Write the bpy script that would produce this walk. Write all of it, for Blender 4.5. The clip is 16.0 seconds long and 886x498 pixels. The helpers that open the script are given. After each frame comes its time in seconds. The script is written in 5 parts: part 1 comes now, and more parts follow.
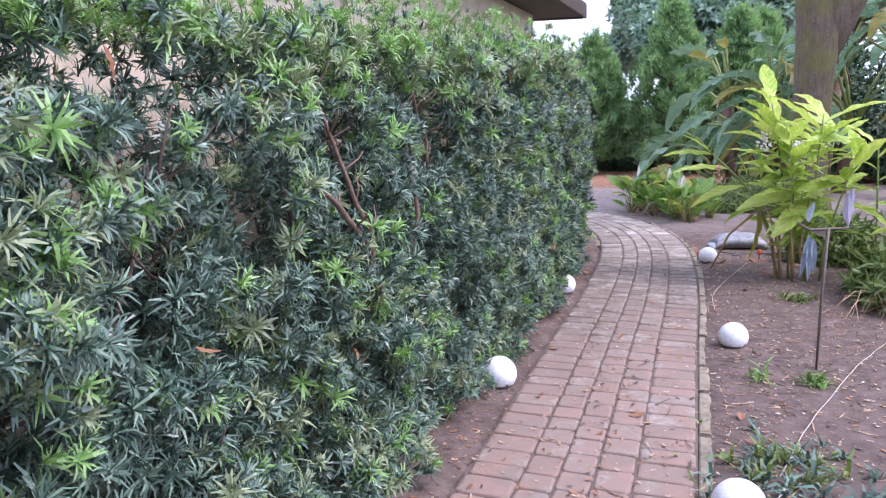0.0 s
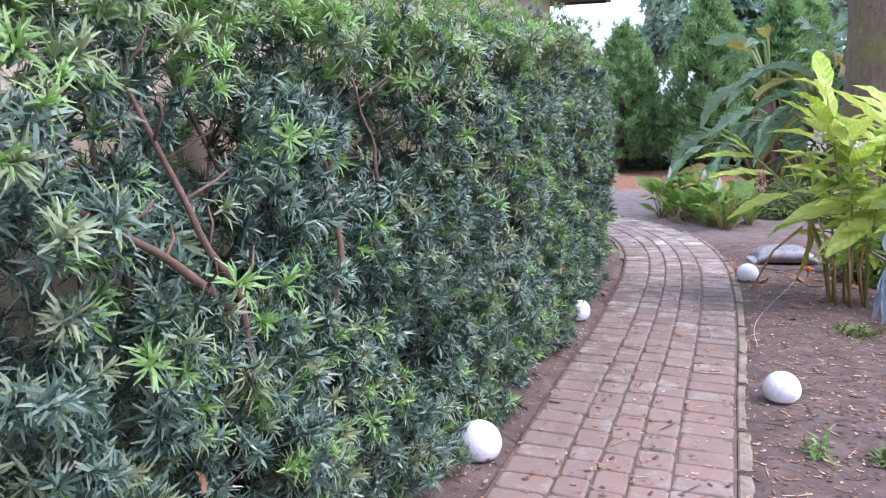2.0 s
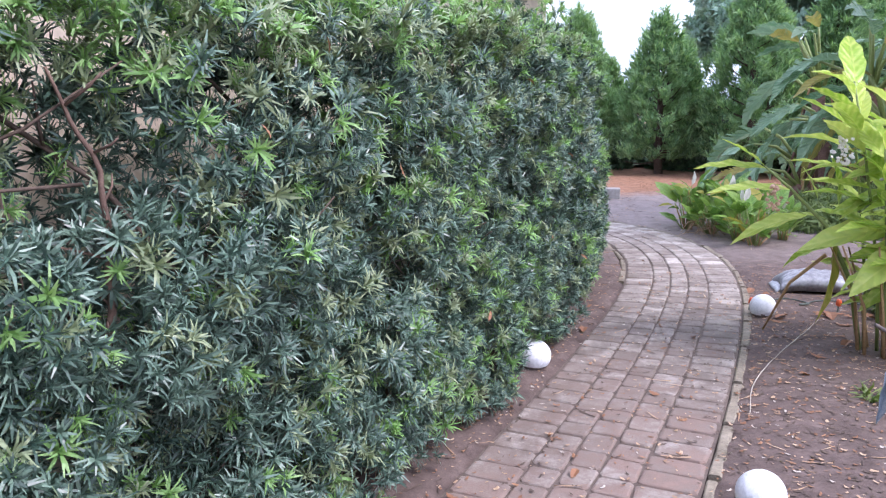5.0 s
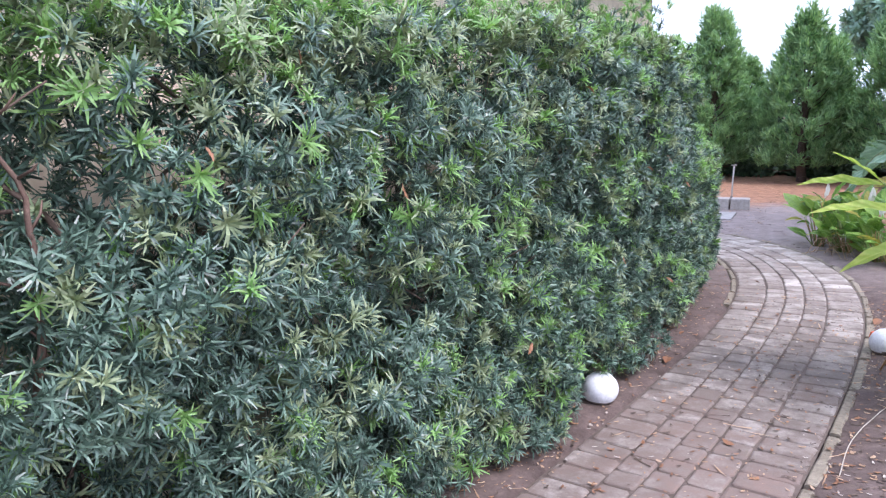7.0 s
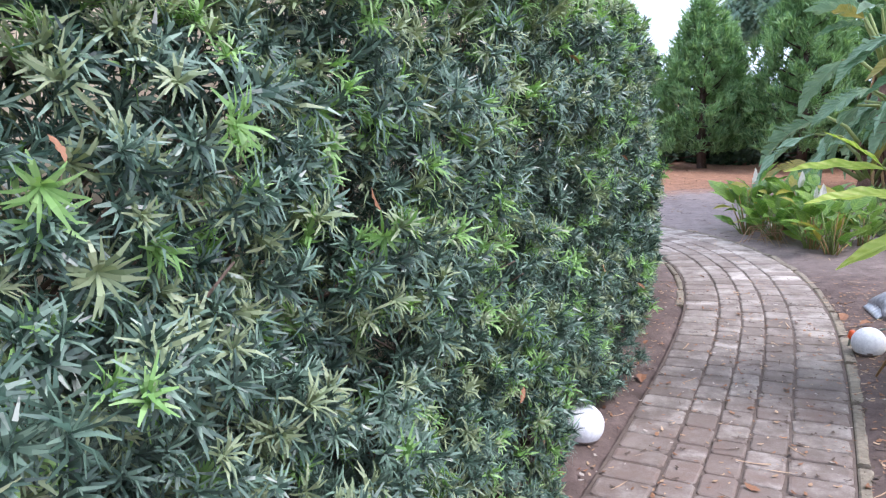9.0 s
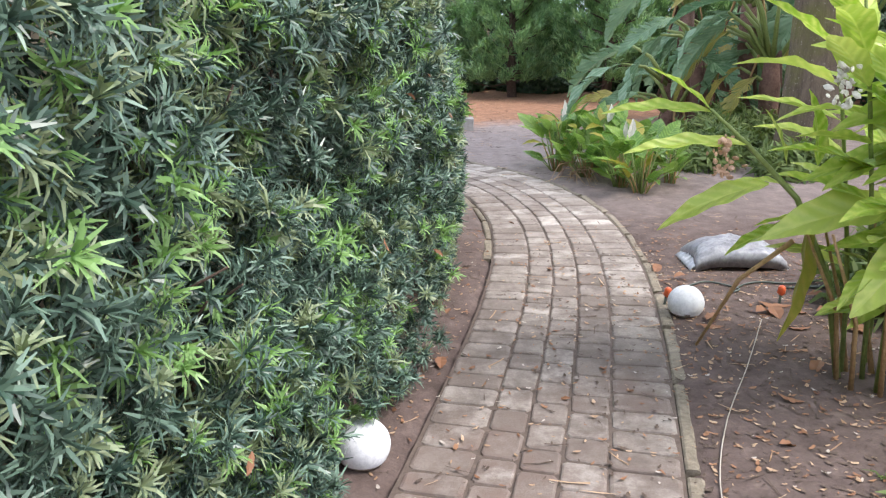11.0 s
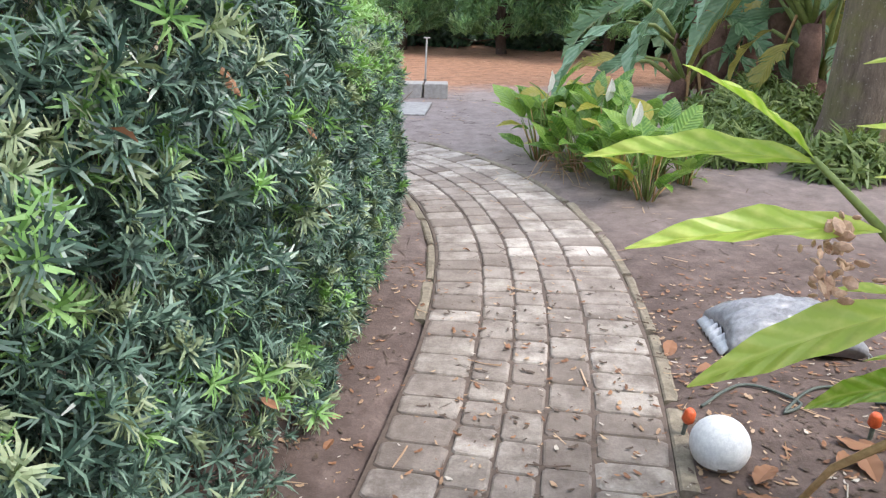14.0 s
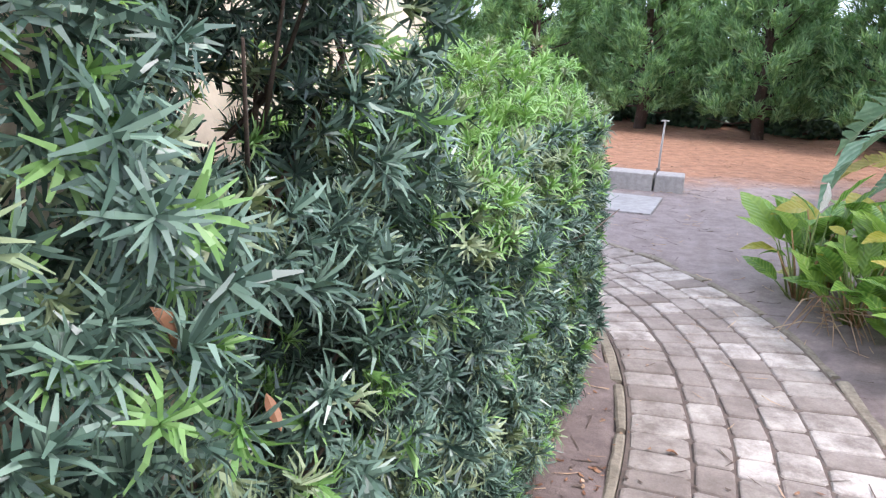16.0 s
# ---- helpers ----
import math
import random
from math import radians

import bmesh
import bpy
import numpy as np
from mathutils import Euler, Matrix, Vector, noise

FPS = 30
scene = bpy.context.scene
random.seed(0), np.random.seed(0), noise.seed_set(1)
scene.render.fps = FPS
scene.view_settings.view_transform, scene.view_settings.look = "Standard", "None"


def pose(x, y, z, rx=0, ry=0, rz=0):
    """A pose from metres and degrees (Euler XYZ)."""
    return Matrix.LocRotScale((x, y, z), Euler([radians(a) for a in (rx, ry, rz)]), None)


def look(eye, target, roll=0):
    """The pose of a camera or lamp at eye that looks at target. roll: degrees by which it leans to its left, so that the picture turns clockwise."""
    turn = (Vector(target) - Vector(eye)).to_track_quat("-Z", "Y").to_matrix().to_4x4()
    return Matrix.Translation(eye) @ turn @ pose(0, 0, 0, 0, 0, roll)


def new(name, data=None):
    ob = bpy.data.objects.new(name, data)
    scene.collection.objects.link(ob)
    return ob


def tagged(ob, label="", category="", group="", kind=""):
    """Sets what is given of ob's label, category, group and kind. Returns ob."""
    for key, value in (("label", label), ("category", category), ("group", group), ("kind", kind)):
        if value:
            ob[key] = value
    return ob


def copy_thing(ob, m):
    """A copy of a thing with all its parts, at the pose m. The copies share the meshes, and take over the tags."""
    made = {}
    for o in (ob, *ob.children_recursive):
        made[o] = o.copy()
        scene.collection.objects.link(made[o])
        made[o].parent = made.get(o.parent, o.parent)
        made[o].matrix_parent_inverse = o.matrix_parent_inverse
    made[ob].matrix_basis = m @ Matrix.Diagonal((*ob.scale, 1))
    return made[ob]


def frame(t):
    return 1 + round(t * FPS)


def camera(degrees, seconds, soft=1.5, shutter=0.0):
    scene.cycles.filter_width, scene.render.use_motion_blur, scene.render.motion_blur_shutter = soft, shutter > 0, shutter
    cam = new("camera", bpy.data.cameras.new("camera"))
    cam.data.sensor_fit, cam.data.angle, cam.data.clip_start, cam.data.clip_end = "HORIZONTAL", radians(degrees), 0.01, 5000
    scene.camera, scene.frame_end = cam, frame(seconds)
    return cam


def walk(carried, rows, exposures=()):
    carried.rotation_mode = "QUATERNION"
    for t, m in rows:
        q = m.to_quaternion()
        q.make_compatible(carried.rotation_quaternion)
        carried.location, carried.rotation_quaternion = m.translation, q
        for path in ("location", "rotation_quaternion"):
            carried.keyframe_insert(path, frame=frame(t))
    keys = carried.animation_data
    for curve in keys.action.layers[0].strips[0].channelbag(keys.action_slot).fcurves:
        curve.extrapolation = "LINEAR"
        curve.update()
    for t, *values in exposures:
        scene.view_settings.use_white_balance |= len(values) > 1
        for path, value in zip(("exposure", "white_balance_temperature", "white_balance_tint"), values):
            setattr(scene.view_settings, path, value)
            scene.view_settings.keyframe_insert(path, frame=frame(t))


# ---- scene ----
cam = camera(59.0, 16.0, soft=1.25)
EXPOSURE = 0.95
PATH = [
    (0, (0.62, 1.528, 1.478), (0.581, 3.498, 1.138), -0.7),
    (0.5, (0.711, 1.775, 1.466), (0.658, 3.745, 1.123), -0.4),
    (1, (0.835, 2.02, 1.478), (0.753, 3.989, 1.137), -0.4),
    (1.5, (0.865, 2.298, 1.468), (0.757, 4.266, 1.126), -0.7),
    (2, (0.891, 2.492, 1.478), (0.77, 4.457, 1.128), -0.8),
    (2.5, (0.963, 2.707, 1.462), (0.847, 4.67, 1.1), -0.7),
    (3, (1.063, 2.897, 1.481), (0.957, 4.859, 1.11), -0.6),
    (3.5, (1.169, 3.113, 1.456), (1.049, 5.074, 1.082), -0.8),
    (4, (1.295, 3.322, 1.456), (1.156, 5.282, 1.082), -1.0),
    (4.5, (1.461, 3.471, 1.46), (1.268, 5.427, 1.094), -1.0),
    (4.7, (1.5, 3.494, 1.475), (1.282, 5.448, 1.112), -0.9),
    (6.8, (1.951, 3.941, 1.524), (1.354, 5.817, 1.176), -0.8),
    (7, (1.949, 3.928, 1.525), (1.337, 5.8, 1.177), -1.1),
    (7.5, (1.815, 4.053, 1.489), (1.234, 5.934, 1.135), -1.4),
    (8, (1.575, 4.288, 1.495), (1.084, 6.194, 1.139), -2.0),
    (8.2, (1.52, 4.359, 1.486), (1.069, 6.274, 1.128), -2.2),
    (10.3, (1.473, 5.234, 1.469), (1.361, 7.182, 1.029), -0.7),
    (10.5, (1.518, 5.334, 1.469), (1.47, 7.276, 0.995), -0.6),
    (11, (1.641, 5.536, 1.452), (1.753, 7.452, 0.89), -0.6),
    (11.5, (1.687, 5.796, 1.414), (1.918, 7.677, 0.776), -0.4),
    (12, (1.746, 6.07, 1.421), (2.046, 7.922, 0.73), 0.1),
    (12.5, (1.887, 6.33, 1.418), (2.196, 8.173, 0.706), 0.2),
    (13, (1.957, 6.614, 1.395), (2.228, 8.462, 0.678), 0.4),
    (13.5, (2.028, 6.931, 1.404), (2.236, 8.791, 0.699), 0.6),
    (14, (2.107, 7.199, 1.435), (2.223, 9.075, 0.751), 0.7),
    (14.5, (2.133, 7.504, 1.406), (2.138, 9.397, 0.761), 0.7),
    (15, (2.14, 7.804, 1.439), (2.015, 9.706, 0.831), 0.8),
    (15.5, (2.211, 8.134, 1.435), (1.924, 10.029, 0.863), 1.2),
    (16, (2.259, 8.464, 1.446), (1.795, 10.332, 0.903), 1.8),
]
walk(cam, [(t, look(eye, target, roll)) for t, eye, target, roll in PATH],
     [(0, EXPOSURE - 0.07, 5850, 27), (8.2, EXPOSURE, 5850, 19), (10.5, EXPOSURE, 6350, 14), (12, EXPOSURE, 6650, 10), (13.5, EXPOSURE, 6500, 10), (16, EXPOSURE + 0.15, 6150, 17)])

# ---------------- world, sun, exposure ----------------
world = bpy.data.worlds.new("overcast_sky")
scene.world = world
world.use_nodes = True
wn, wl = world.node_tree.nodes, world.node_tree.links
wn.clear()
sky = wn.new("ShaderNodeTexSky")
sky.sky_type, sky.sun_disc = "NISHITA", False
sky.sun_elevation, sky.sun_rotation = radians(54), radians(110)
sky.dust_density, sky.air_density, sky.ozone_density = 6.0, 1.0, 1.0
cloud = wn.new("ShaderNodeMixRGB")
cloud.inputs[0].default_value = 0.6
cloud.inputs[2].default_value = (10.6, 12.0, 14.2, 1)
bg = wn.new("ShaderNodeBackground")
bg.inputs[1].default_value = 0.12
wout = wn.new("ShaderNodeOutputWorld")
wl.new(sky.outputs[0], cloud.inputs[1])
wl.new(cloud.outputs[0], bg.inputs[0])
wl.new(bg.outputs[0], wout.inputs[0])
sun = new("sun", bpy.data.lights.new("sun", "SUN"))
sun.data.energy, sun.data.angle, sun.data.color = 1.6, radians(16), (1.0, 0.96, 0.91)
sun.matrix_world = look((6 + math.sin(radians(110)) * 10, math.cos(radians(110)) * 10, 13.8), (6, 0, 0))

# ---------------- materials ----------------
def nodes_of(name):
    m = bpy.data.materials.new(name)
    m.use_nodes = True
    nt = m.node_tree
    return m, nt, nt.nodes["Principled BSDF"]


def noise_node(nt, scale, detail=4.0, rough=0.6, coord="obj"):
    n = nt.nodes.new("ShaderNodeTexNoise")
    n.inputs["Scale"].default_value, n.inputs["Detail"].default_value, n.inputs["Roughness"].default_value = scale, detail, rough
    if coord == "obj":
        c = nt.nodes.new("ShaderNodeTexCoord")
        nt.links.new(c.outputs["Object"], n.inputs["Vector"])
    else:
        g = nt.nodes.new("ShaderNodeNewGeometry")
        nt.links.new(g.outputs["Position"], n.inputs["Vector"])
    return n


def ramp(nt, src, stops):
    r = nt.nodes.new("ShaderNodeValToRGB")
    while len(r.color_ramp.elements) < len(stops):
        r.color_ramp.elements.new(0.5)
    for e, (p, c) in zip(r.color_ramp.elements, stops):
        e.position, e.color = p, (*c, 1)
    nt.links.new(src, r.inputs[0])
    return r.outputs[0]


def mixc(nt, fac, a, b, mode="MIX"):
    m = nt.nodes.new("ShaderNodeMixRGB")
    m.blend_type = mode
    for sock, v in zip(m.inputs, (fac, a, b)):
        if isinstance(v, (int, float)):
            sock.default_value = v
        elif isinstance(v, tuple):
            sock.default_value = (*v, 1)
        else:
            nt.links.new(v, sock)
    return m.outputs[0]


def bump(nt, bsdf, height, strength, dist):
    b = nt.nodes.new("ShaderNodeBump")
    b.inputs["Strength"].default_value, b.inputs["Distance"].default_value = strength, dist
    nt.links.new(height, b.inputs["Height"])
    nt.links.new(b.outputs[0], bsdf.inputs["Normal"])


def grainy(name, lo, hi, scale, rough=0.8, rel=0.4, dist=0.01, metal=0.0, fine=6.0, coord="obj"):
    """A surface with colour variation at two scales and a fine relief."""
    m, nt, b = nodes_of(name)
    big, small = noise_node(nt, scale, coord=coord), noise_node(nt, scale * fine, 6, 0.7, coord)
    col = ramp(nt, big.outputs[0], [(0.3, lo), (0.7, hi)])
    col = mixc(nt, 0.45, col, ramp(nt, small.outputs[0], [(0.3, tuple(c * 0.6 for c in lo)), (0.72, tuple(min(1, c * 1.25) for c in hi))]))
    nt.links.new(col, b.inputs["Base Color"])
    b.inputs["Roughness"].default_value, b.inputs["Metallic"].default_value = rough, metal
    bump(nt, b, small.outputs[0], rel, dist)
    return m


def leafy(name, dark, mid, light, rough=0.45, trans=0.25, patch=1.2):
    """Leaves: each one of its own shade, larger patches of growth, some light passing through."""
    m, nt, b = nodes_of(name)
    g = nt.nodes.new("ShaderNodeNewGeometry")
    col = ramp(nt, g.outputs["Random Per Island"], [(0.0, dark), (0.5, mid), (1.0, light)])
    big = noise_node(nt, patch, 3, coord="pos")
    col = mixc(nt, ramp(nt, big.outputs[0], [(0.35, (0, 0, 0)), (0.7, (0.55, 0.55, 0.55))]), col, tuple(0.5 * (a + c) for a, c in zip(mid, light)))
    nt.links.new(col, b.inputs["Base Color"])
    b.inputs["Roughness"].default_value = rough
    tr = nt.nodes.new("ShaderNodeBsdfTranslucent")
    nt.links.new(mixc(nt, 1.0, col, (1.0, 1.05, 0.5), "MULTIPLY"), tr.inputs[0])
    mx = nt.nodes.new("ShaderNodeMixShader")
    mx.inputs[0].default_value = trans
    nt.links.new(b.outputs[0], mx.inputs[1])
    nt.links.new(tr.outputs[0], mx.inputs[2])
    nt.links.new(mx.outputs[0], nt.nodes["Material Output"].inputs[0])
    return m


def blade_mat(name, base, stripe, edge, rough=0.4, trans=0.3, veins=60.0):
    """A broad leaf with slanting veins and a pale midrib, in the leaf's own coordinates (x across, y along)."""
    m, nt, b = nodes_of(name)
    tc = nt.nodes.new("ShaderNodeTexCoord")
    sep = nt.nodes.new("ShaderNodeSeparateXYZ")
    nt.links.new(tc.outputs["Object"], sep.inputs[0])

    def op(kind, a, c):
        n = nt.nodes.new("ShaderNodeMath")
        n.operation = kind
        for s, v in zip(n.inputs, (a, c)):
            if isinstance(v, (int, float)):
                s.default_value = v
            else:
                nt.links.new(v, s)
        return n.outputs[0]
    ax = op("ABSOLUTE", sep.outputs[0], 0.0)
    ph = op("SUBTRACT", op("MULTIPLY", sep.outputs[1], veins), op("MULTIPLY", ax, veins * 1.6))
    w = op("SINE", ph, 0.0)
    nz = noise_node(nt, 9.0, 3)
    st = op("ADD", op("MULTIPLY", w, 0.10), nz.outputs[0])
    col = ramp(nt, st, [(0.42, base), (0.78, stripe)])
    oi = nt.nodes.new("ShaderNodeObjectInfo")
    col = mixc(nt, ramp(nt, oi.outputs["Random"], [(0.2, (0, 0, 0)), (1.0, (0.6, 0.6, 0.6))]), col, stripe)
    tip = op("ADD", sep.outputs[1], op("MULTIPLY", nz.outputs[0], 0.3))
    col = mixc(nt, ramp(nt, tip, [(1.0, (0, 0, 0)), (1.1, (0.9, 0.9, 0.9))]), col, edge)
    col = mixc(nt, ramp(nt, ax, [(0.0, (0.6, 0.6, 0.6)), (0.012, (0, 0, 0))]), col, stripe)
    nt.links.new(col, b.inputs["Base Color"])
    b.inputs["Roughness"].default_value = rough
    bump(nt, b, w, 0.25, 0.01)
    tr = nt.nodes.new("ShaderNodeBsdfTranslucent")
    nt.links.new(col, tr.inputs[0])
    mx = nt.nodes.new("ShaderNodeMixShader")
    mx.inputs[0].default_value = trans
    nt.links.new(b.outputs[0], mx.inputs[1])
    nt.links.new(tr.outputs[0], mx.inputs[2])
    nt.links.new(mx.outputs[0], nt.nodes["Material Output"].inputs[0])
    return m


def ground_material():
    """Dark garden soil, paler trodden dirt further on, rusty needles under the conifers."""
    m, nt, b = nodes_of("soil")
    g = nt.nodes.new("ShaderNodeNewGeometry")
    sep = nt.nodes.new("ShaderNodeSeparateXYZ")
    nt.links.new(g.outputs["Position"], sep.inputs[0])
    big, mid, fine = noise_node(nt, 0.8, 5, 0.6, "pos"), noise_node(nt, 7.0, 6, 0.7, "pos"), noise_node(nt, 70.0, 5, 0.75, "pos")
    soil = ramp(nt, mid.outputs[0], [(0.3, (0.068, 0.046, 0.039)), (0.55, (0.13, 0.092, 0.08)), (0.8, (0.23, 0.17, 0.15))])
    dirt = ramp(nt, mid.outputs[0], [(0.3, (0.2, 0.158, 0.145)), (0.75, (0.36, 0.295, 0.275))])
    rust = ramp(nt, mid.outputs[0], [(0.3, (0.17, 0.08, 0.045)), (0.7, (0.38, 0.2, 0.12))])

    def along(lo, hi):
        a = nt.nodes.new("ShaderNodeMath")
        a.operation = "MULTIPLY_ADD"
        nt.links.new(big.outputs[0], a.inputs[0])
        a.inputs[1].default_value = 3.0
        nt.links.new(sep.outputs[1], a.inputs[2])
        r = nt.nodes.new("ShaderNodeMapRange")
        r.inputs[1].default_value, r.inputs[2].default_value = lo + 1.5, hi + 1.5
        nt.links.new(a.outputs[0], r.inputs[0])
        return r.outputs[0]
    col = mixc(nt, along(10.5, 13.5), soil, dirt)
    col = mixc(nt, along(16.3, 17.3), col, rust)
    col = mixc(nt, 0.5, col, ramp(nt, fine.outputs[0], [(0.25, (0.35, 0.35, 0.35)), (0.5, (0.5, 0.5, 0.5)), (0.8, (0.75, 0.72, 0.7))]), "OVERLAY")
    nt.links.new(col, b.inputs["Base Color"])
    b.inputs["Roughness"].default_value = 0.95
    bump(nt, b, mixc(nt, 0.5, mid.outputs[0], fine.outputs[0]), 0.6, 0.016)
    return m


def paver_material():
    """Weathered concrete pavers, each of its own grey or buff, with reddish dust over the first stretch."""
    m, nt, b = nodes_of("paver_concrete")
    oi = nt.nodes.new("ShaderNodeObjectInfo")
    gi = nt.nodes.new("ShaderNodeNewGeometry")
    add = nt.nodes.new("ShaderNodeMath")
    add.operation = "ADD"
    nt.links.new(oi.outputs["Random"], add.inputs[0])
    nt.links.new(gi.outputs["Random Per Island"], add.inputs[1])
    fr = nt.nodes.new("ShaderNodeMath")
    fr.operation = "FRACT"
    nt.links.new(add.outputs[0], fr.inputs[0])
    base = ramp(nt, fr.outputs[0], [(0.0, (0.25, 0.205, 0.175)), (0.35, (0.34, 0.29, 0.255)), (0.7, (0.42, 0.37, 0.325)), (1.0, (0.55, 0.49, 0.44))])
    mid, fine, big = noise_node(nt, 6.0, 6, 0.7, "pos"), noise_node(nt, 90.0, 5, 0.75, "pos"), noise_node(nt, 1.1, 4, 0.6, "pos")
    col = mixc(nt, ramp(nt, mid.outputs[0], [(0.4, (0, 0, 0)), (0.64, (0.85, 0.85, 0.85))]), base, (0.165, 0.13, 0.11))
    col = mixc(nt, 0.45, col, ramp(nt, fine.outputs[0], [(0.25, (0.3, 0.3, 0.3)), (0.5, (0.5, 0.5, 0.5)), (0.75, (0.72, 0.72, 0.7))]), "OVERLAY")
    sep = nt.nodes.new("ShaderNodeSeparateXYZ")
    nt.links.new(gi.outputs["Position"], sep.inputs[0])
    ma = nt.nodes.new("ShaderNodeMath")
    ma.operation = "MULTIPLY_ADD"
    nt.links.new(big.outputs[0], ma.inputs[0])
    ma.inputs[1].default_value = -5.0
    nt.links.new(sep.outputs[1], ma.inputs[2])
    mr = nt.nodes.new("ShaderNodeMapRange")
    mr.inputs[1].default_value, mr.inputs[2].default_value, mr.inputs[3].default_value, mr.inputs[4].default_value = 3.4, 6.0, 0.72, 0.0
    nt.links.new(ma.outputs[0], mr.inputs[0])
    dust = nt.nodes.new("ShaderNodeMath")
    dust.operation = "MULTIPLY"
    nt.links.new(mr.outputs[0], dust.inputs[0])
    nt.links.new(ramp(nt, mid.outputs[0], [(0.36, (0.12, 0.12, 0.12)), (0.6, (1, 1, 1))]), dust.inputs[1])
    # trodden soil plus shade painted into the near pavers, thinning out towards the bend
    soil_and_shade = nt.nodes.new("ShaderNodeMapRange")
    soil_and_shade.inputs[1].default_value, soil_and_shade.inputs[2].default_value, soil_and_shade.inputs[3].default_value, soil_and_shade.inputs[4].default_value = 5.3, 8.6, 0.95, 0.0
    nt.links.new(ma.outputs[0], soil_and_shade.inputs[0])
    col = mixc(nt, mixc(nt, 1.0, soil_and_shade.outputs[0], ramp(nt, mid.outputs[0], [(0.35, (0.45, 0.45, 0.45)), (0.6, (1, 1, 1))]), "MULTIPLY"), col, (0.13, 0.103, 0.088))
    col = mixc(nt, dust.outputs[0], col, (0.34, 0.222, 0.178))
    nt.links.new(col, b.inputs["Base Color"])
    b.inputs["Roughness"].default_value = 0.9
    bump(nt, b, mixc(nt, 0.6, mid.outputs[0], fine.outputs[0]), 0.7, 0.008)
    return m


def bark_material(name, lo, hi, moss):
    m, nt, b = nodes_of(name)
    tc = nt.nodes.new("ShaderNodeTexCoord")
    mp = nt.nodes.new("ShaderNodeMapping")
    mp.inputs["Scale"].default_value = (9, 9, 2.2)
    nt.links.new(tc.outputs["Object"], mp.inputs[0])
    n = nt.nodes.new("ShaderNodeTexNoise")
    n.inputs["Scale"].default_value, n.inputs["Detail"].default_value, n.inputs["Roughness"].default_value = 2.5, 8, 0.75
    nt.links.new(mp.outputs[0], n.inputs["Vector"])
    col = ramp(nt, n.outputs[0], [(0.3, lo), (0.7, hi)])
    p = noise_node(nt, 1.6, 4)
    col = mixc(nt, ramp(nt, p.outputs[0], [(0.44, (0, 0, 0)), (0.64, (0.75, 0.75, 0.75))]), col, moss)
    sp = noise_node(nt, 45, 2)
    col = mixc(nt, ramp(nt, sp.outputs[0], [(0.66, (0, 0, 0)), (0.74, (0.6, 0.6, 0.6))]), col, (0.5, 0.47, 0.4))
    nt.links.new(col, b.inputs["Base Color"])
    b.inputs["Roughness"].default_value = 0.9
    bump(nt, b, n.outputs[0], 0.8, 0.03)
    return m


M_SOIL, M_PAVER = ground_material(), paver_material()
M_JOINT = grainy("joint_dirt", (0.085, 0.062, 0.05), (0.16, 0.12, 0.098), 5, 0.95, 0.6, 0.006)
M_KERB = grainy("mossy_edging", (0.13, 0.105, 0.075), (0.34, 0.29, 0.22), 6, 0.95, 0.8, 0.01)
M_HEDGE = leafy("hedge_leaf", (0.011, 0.028, 0.022), (0.048, 0.098, 0.072), (0.22, 0.32, 0.24), 0.34, 0.05, 1.6)
M_YOUNG = leafy("hedge_young_leaf", (0.14, 0.30, 0.08), (0.24, 0.44, 0.14), (0.38, 0.57, 0.24), 0.42, 0.35)
M_PALE = leafy("hedge_pale_leaf", (0.16, 0.22, 0.12), (0.24, 0.31, 0.17), (0.36, 0.41, 0.25), 0.45, 0.2)
M_DEAD = leafy("dead_leaf", (0.12, 0.055, 0.03), (0.25, 0.115, 0.06), (0.38, 0.2, 0.11), 0.7, 0.1)
M_TWIG = grainy("twig_bark", (0.06, 0.042, 0.032), (0.15, 0.105, 0.08), 12, 0.9)
M_STEMRED = grainy("branch_bark", (0.10, 0.06, 0.045), (0.22, 0.14, 0.105), 14, 0.85)
M_CON = leafy("conifer_needles", (0.085, 0.19, 0.105), (0.2, 0.35, 0.18), (0.4, 0.57, 0.31), 0.55, 0.5, 0.9)
# distant leaves, with the haze of the air mixed into their colour
M_FAR_HAZE = leafy("hazy_far_foliage", (0.2, 0.32, 0.25), (0.28, 0.42, 0.33), (0.4, 0.54, 0.43), 0.6, 0.25, 0.4)
M_SHRUB = leafy("shrub_leaf", (0.02, 0.05, 0.026), (0.045, 0.095, 0.05), (0.09, 0.16, 0.08), 0.5, 0.2, 0.5)
M_GRASS = leafy("grass_blade", (0.07, 0.12, 0.03), (0.13, 0.2, 0.055), (0.25, 0.3, 0.1), 0.5, 0.3)
M_STRAW = leafy("dry_stalk", (0.28, 0.16, 0.09), (0.42, 0.27, 0.17), (0.56, 0.4, 0.27), 0.7, 0.1)
M_BARK = bark_material("tree_bark", (0.06, 0.042, 0.03), (0.20, 0.15, 0.108), (0.15, 0.15, 0.035))
M_CBARK = bark_material("conifer_bark", (0.05, 0.032, 0.025), (0.12, 0.08, 0.062), (0.1, 0.07, 0.055))
M_STRE = blade_mat("paddle_leaf", (0.13, 0.25, 0.13), (0.30, 0.44, 0.27), (0.3, 0.24, 0.06), 0.24, 0.3, 90)
M_STREY = blade_mat("yellowing_leaf", (0.28, 0.27, 0.06), (0.46, 0.38, 0.11), (0.3, 0.16, 0.06), 0.4, 0.35, 90)
M_GING = blade_mat("striped_leaf", (0.31, 0.49, 0.045), (0.66, 0.72, 0.19), (0.45, 0.27, 0.05), 0.34, 0.4, 46)
